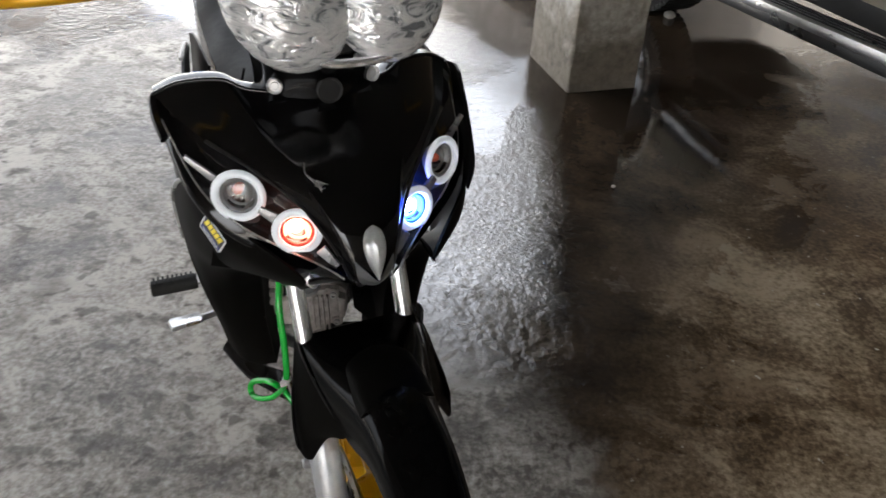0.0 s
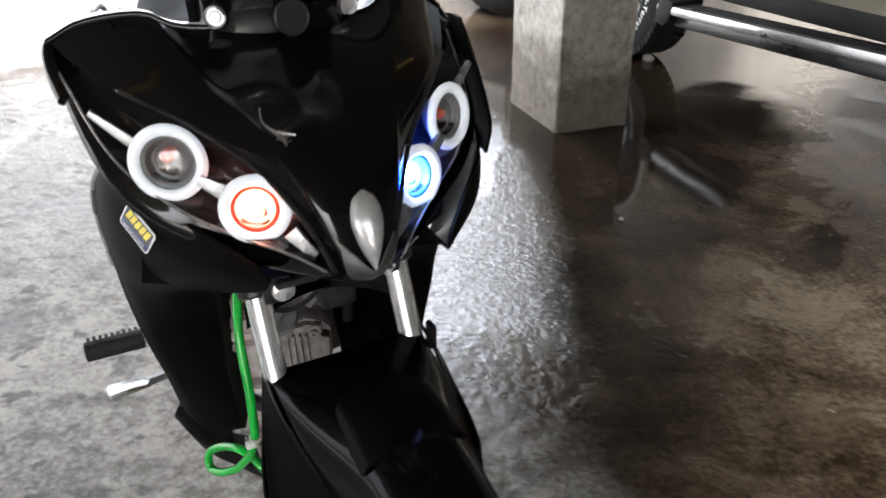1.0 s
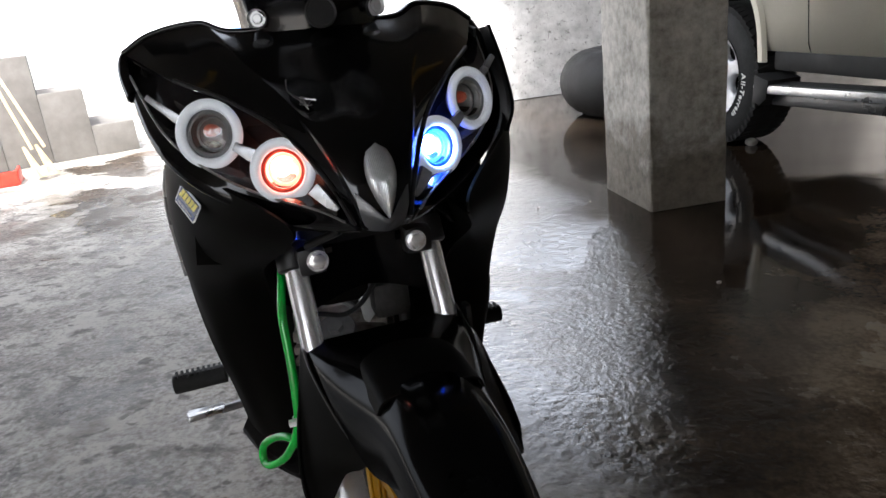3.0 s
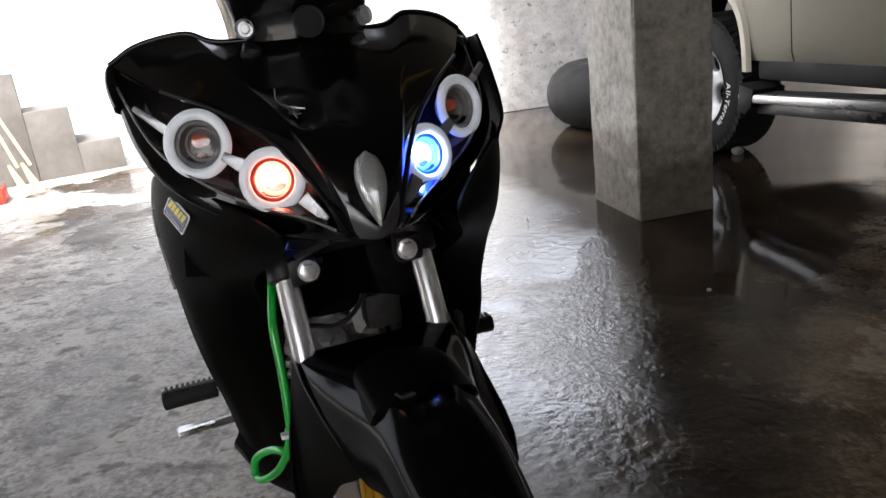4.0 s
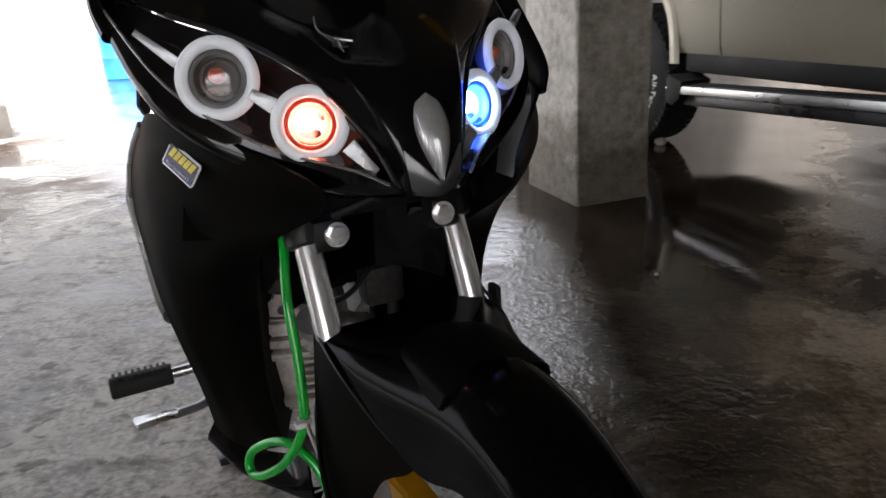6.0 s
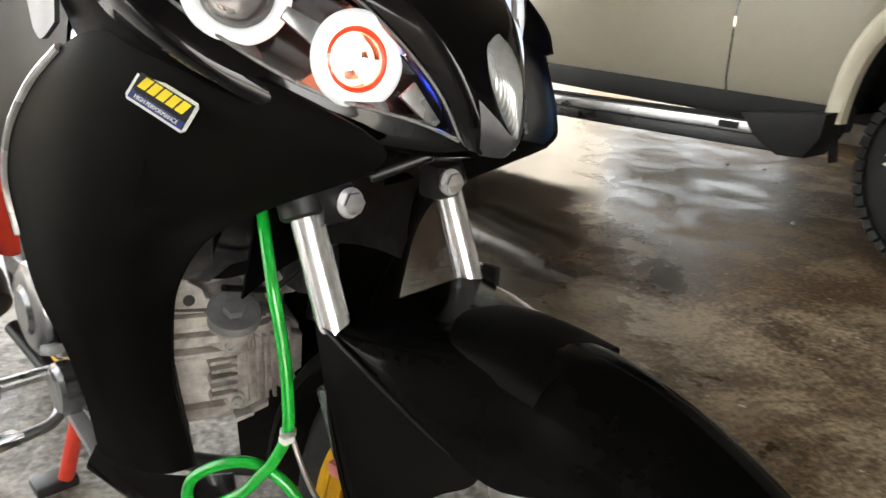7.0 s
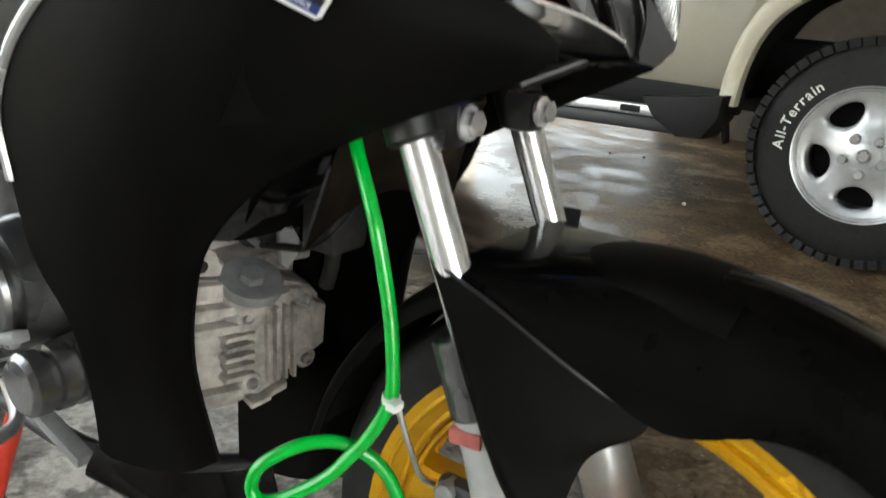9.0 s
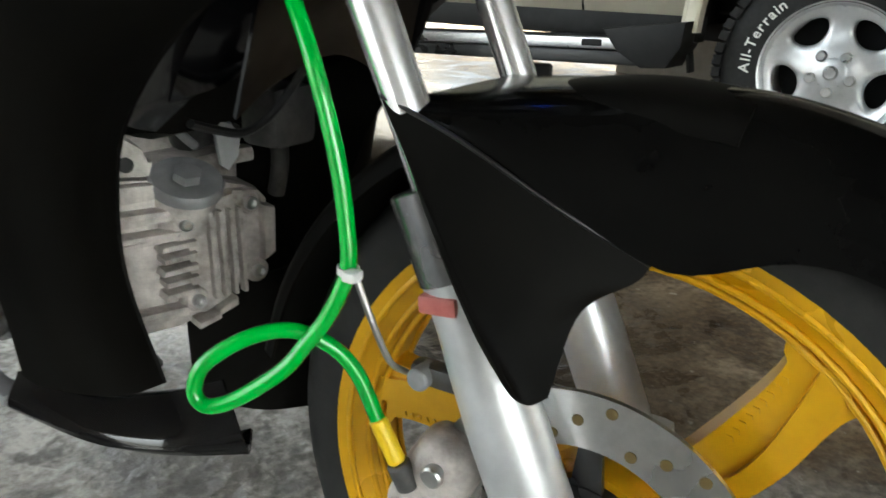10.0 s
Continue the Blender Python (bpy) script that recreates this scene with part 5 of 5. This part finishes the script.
part("radiator_shroud", box(0, 0.50, 0.60, 0.17, 0.20, 0.18, 0.04), SATIN, bike)

# rear of the machine
part("frame_tube", tube([(0, 0.25, 0.85), (0, 0.45, 0.68), (0, 0.75, 0.58), (0, 1.05, 0.66)], 0.035, 40), BLACKMETAL, bike)
part("seat", skin([[(-0.10, 0.70, 0.74), (-0.12, 0.9, 0.76), (-0.12, 1.2, 0.80), (-0.09, 1.4, 0.83)], [(-0.06, 0.68, 0.78), (-0.08, 0.9, 0.79), (-0.08, 1.2, 0.83), (-0.05, 1.4, 0.86)], [(0, 0.67, 0.79), (0, 0.9, 0.80), (0, 1.2, 0.84), (0, 1.4, 0.87)], [(0.06, 0.68, 0.78), (0.08, 0.9, 0.79), (0.08, 1.2, 0.83), (0.05, 1.4, 0.86)], [(0.10, 0.70, 0.74), (0.12, 0.9, 0.76), (0.12, 1.2, 0.80), (0.09, 1.4, 0.83)]], 20, 16, 0.02), RUBBER, bike, "black seat")
for s in (1, -1):
    part("side_cover", skin([[(-0.10, 0.50, 0.90), (-0.11, 0.62, 0.80), (-0.12, 0.9, 0.75), (-0.12, 1.3, 0.79)], [(-0.15, 0.45, 0.75), (-0.15, 0.62, 0.68), (-0.15, 0.9, 0.64), (-0.12, 1.3, 0.70)], [(-0.13, 0.50, 0.60), (-0.13, 0.62, 0.56), (-0.12, 0.9, 0.55), (-0.09, 1.3, 0.66)]], 20, 10, 0.004, s), GLOSS, bike)
    e = part("foot_peg", rod((-0.348 * s, 0.70, 0.305), (-0.245 * s, 0.695, 0.31), 0.019, 18), RUBBER, bike, "ribbed rubber foot peg")
    bm = bmesh.new()
    for k in range(9):
        box(-0.340 * s + 0.0105 * k * s, 0.70, 0.3245, 0.005, 0.026, 0.006, 0, bm)
    part("rib", bm, RUBBER, e, smooth=False)
    part("peg_arm", rod((-0.25 * s, 0.695, 0.31), (-0.12 * s, 0.68, 0.32), 0.010), STEEL, bike)
pd = part("brake_pedal", box(-0.285, 0.565, 0.30, 0.07, 0.045, 0.012, 0.004, None, pose(0, 0, 0, -15, 0, 10)), STEEL, bike, "ribbed steel brake pedal")
bm = bmesh.new()
for k in range(6):
    box(-0.285, 0.548 + 0.007 * k, 0.3085 - 0.0018 * k, 0.066, 0.003, 0.003, 0, bm)
part("rib", bm, STEEL, pd, smooth=False)
part("pedal_arm", tube([(-0.26, 0.57, 0.295), (-0.20, 0.60, 0.29), (-0.17, 0.68, 0.30)], 0.008, 20), STEEL, bike)
part("muffler", turned([(0, 0.03), (0.01, 0.045), (0.05, 0.05), (0.36, 0.05), (0.40, 0.042), (0.41, 0.02)], (-0.19, 0.98, 0.30), (-0.22, 1.45, 0.62), 32), BLACKMETAL, bike, "black muffler")
rw = new("rear_wheel")
rw.parent = bike
rw.matrix_basis = pose(0, 1.235, 0.285)
part("tyre", turned([(-x * 1.25, r + 0.006) for x, r in arc] + [(-0.034, 0.216), (0.034, 0.216)], (0, 0, 0), (1, 0, 0), 64, closed=True), RUBBER, rw)
part("rim", turned(lip, (0, 0, 0), (1, 0, 0), 64, closed=True), GOLD, rw)
part("rear_hub", turned([(-0.06, 0.03), (-0.055, 0.06), (0.055, 0.06), (0.06, 0.03)], (0, 0, 0), (1, 0, 0), 32), GOLD, rw)
for k in range(3):
    bm = plate([(-0.03, 0.04), (-0.025, 0.19), (0.025, 0.19), (0.03, 0.04)], -0.015, 0.015, Matrix.Rotation(k * math.tau / 3, 4, "X") @ side_m, None, 0.005)
    part("spoke", bm, GOLD, rw)
part("swing_arm", box(-0.075, 1.02, 0.29, 0.03, 0.5, 0.05, 0.01), BLACKMETAL, bike)
part("swing_arm", box(0.075, 1.02, 0.29, 0.03, 0.5, 0.05, 0.01), BLACKMETAL, bike)
part("shock", rod((-0.11, 1.12, 0.36), (-0.11, 1.02, 0.66), 0.026), RED, bike, "red shock absorber")
part("stand", rod((-0.136, 0.856, 0.002), (-0.110, 0.790, 0.20), 0.013), RED, bike, "red stand leg")
part("stand_foot", box(-0.150, 0.862, 0.012, 0.07, 0.05, 0.02, 0.006), BLACKMETAL, bike)
part("stand", rod((0.10, 0.80, 0.20), (0.24, 0.87, 0.004), 0.011), BLACKMETAL, bike)
part("muffler_bracket", box(-0.20, 1.16, 0.46, 0.02, 0.10, 0.12, 0.01), BLACKMETAL, bike)
for s in (1, -1):
    part("vane", skin([[(-0.238, 0.305, 0.932), (-0.229, 0.240, 0.886), (-0.211, 0.165, 0.836), (-0.188, 0.132, 0.808)], [(-0.246, 0.37, 0.925), (-0.240, 0.30, 0.87), (-0.222, 0.225, 0.82), (-0.200, 0.17, 0.80)], [(-0.200, 0.45, 0.905), (-0.208, 0.40, 0.85), (-0.210, 0.33, 0.80), (-0.200, 0.26, 0.79)]], 20, 12, 0.004, s), SATIN, bike, "satin black flank panel behind the nose")
    part("inner_panel", skin([[(-0.165, 0.40, 0.95), (-0.170, 0.60, 0.93), (-0.165, 0.85, 0.85)], [(-0.195, 0.42, 0.80), (-0.185, 0.60, 0.72), (-0.175, 0.85, 0.66)], [(-0.190, 0.46, 0.66), (-0.175, 0.60, 0.57), (-0.155, 0.85, 0.56)]], 16, 10, 0.004, s), SATIN, bike, "dull black inner panel")
    part("knee_panel", skin([[(-0.215, 0.30, 0.93), (-0.225, 0.33, 0.88), (-0.235, 0.32, 0.82)], [(-0.205, 0.42, 0.95), (-0.215, 0.42, 0.88), (-0.225, 0.395, 0.80)], [(-0.185, 0.56, 0.93), (-0.197, 0.53, 0.86), (-0.214, 0.455, 0.805)]], 16, 10, 0.004, s), GREYPLASTIC, bike, "smooth grey inner leg panel")
    part("pale_edge", tube([(-0.205 * s, 0.42, 0.957), (-0.195 * s, 0.48, 0.955), (-0.188 * s, 0.55, 0.935)], 0.004, 20, 8), WHITE, bike)


# ---- things in the yard ----
tb = tagged(ob_of("inner_tube", turned([(0.25 * math.sin(k * math.tau / 20), 0.42 + 0.25 * math.cos(k * math.tau / 20)) for k in range(20)], (0, 0, 0.25), (0, 0, 1), 56, closed=True), RUBBER), "inflated black rubber inner tube lying on the floor", "inner tube")
tb.matrix_world = pose(0.82, 6.75, 0)
drum = thing("drum", "blue plastic drum standing in the bright yard", "drum", pose(-5.2, 12.2, 0))
part("shell", turned([(0, 0.26), (0.01, 0.28), (0.3, 0.285), (0.32, 0.295), (0.34, 0.285), (0.6, 0.285), (0.62, 0.295), (0.64, 0.285), (0.9, 0.28), (0.93, 0.25)], (0, 0, 0), (0, 0, 1), 48), BLUEPLASTIC, drum)
part("lid", turned([(0.92, 0.26), (0.95, 0.265), (0.955, 0.0)], (0, 0, 0), (0, 0, 1), 48), BLUEPLASTIC, drum)
for k, (dx, dy, lean) in enumerate(((0, 0, 0), (0.05, 0.08, 4))):
    br = thing("broom", "straw broom with a wooden stick leaning on the stair wall", "broom", pose(-3.87 + dx, 5.62 + dy, 0.02, 0, 0, 0), "brooms by the stairs")
    part("stick", rod((0, 0, 0.22), (-0.42 - 0.1 * k, 0.10, 1.25), 0.012), WOOD, br)
    bm = bmesh.new()
    rnd = random.Random(5 + k)
    for i in range(70):
        a = rnd.uniform(0, math.tau)
        r = rnd.uniform(0.0, 0.03)
        rod((0.02 + r * 1.3 * math.cos(a), r * 1.3 * math.sin(a), 0.0), (-0.09 + 0.3 * r * math.cos(a), 0.02 + 0.3 * r * math.sin(a), 0.24), 0.003, 5, bm)
    part("bristles", bm, STRAW, br)
pan = thing("dustpan", "red plastic dustpan with a long handle on the floor", "dustpan", pose(-4.12, 5.45, 0, 0, 0, 35))
part("scoop", plate([(-0.16, -0.12), (0.16, -0.12), (0.18, 0.16), (-0.18, 0.16)], 0.0, 0.02, None, None, 0.006), RED, pan)
for x, y, sx, sy in ((-0.165, 0.02, 0.02, 0.28), (0.165, 0.02, 0.02, 0.28), (0, -0.12, 0.34, 0.02)):
    part("side", box(x, y, 0.06, sx, sy, 0.11, 0.006), RED, pan)
part("handle", rod((0, -0.12, 0.08), (-0.05, -0.42, 0.75), 0.011), BLACKMETAL, pan)
rnd = random.Random(3)
for k in range(14):
    x, y = (1.285, 5.092) if k == 0 else (rnd.uniform(-2.5, 3.5), rnd.uniform(1.5, 5.5))
    r = 0.035 if k == 0 else rnd.uniform(0.004, 0.011)
    bm = bmesh.new()
    bmesh.ops.create_icosphere(bm, subdivisions=2, radius=r)
    for v in bm.verts:
        v.co *= 1 + 0.25 * noise.noise(v.co * (60 if r < 0.02 else 30) + Vector((k, 0, 0)))
        v.co.z *= 0.7
    o = tagged(ob_of("pebble", bm, CONCRETE), "small grey pebble on the wet concrete floor", "pebble", "pebbles on the floor")
    o.matrix_world = pose(x, y, r * 0.55, 0, 0, rnd.uniform(0, 360))
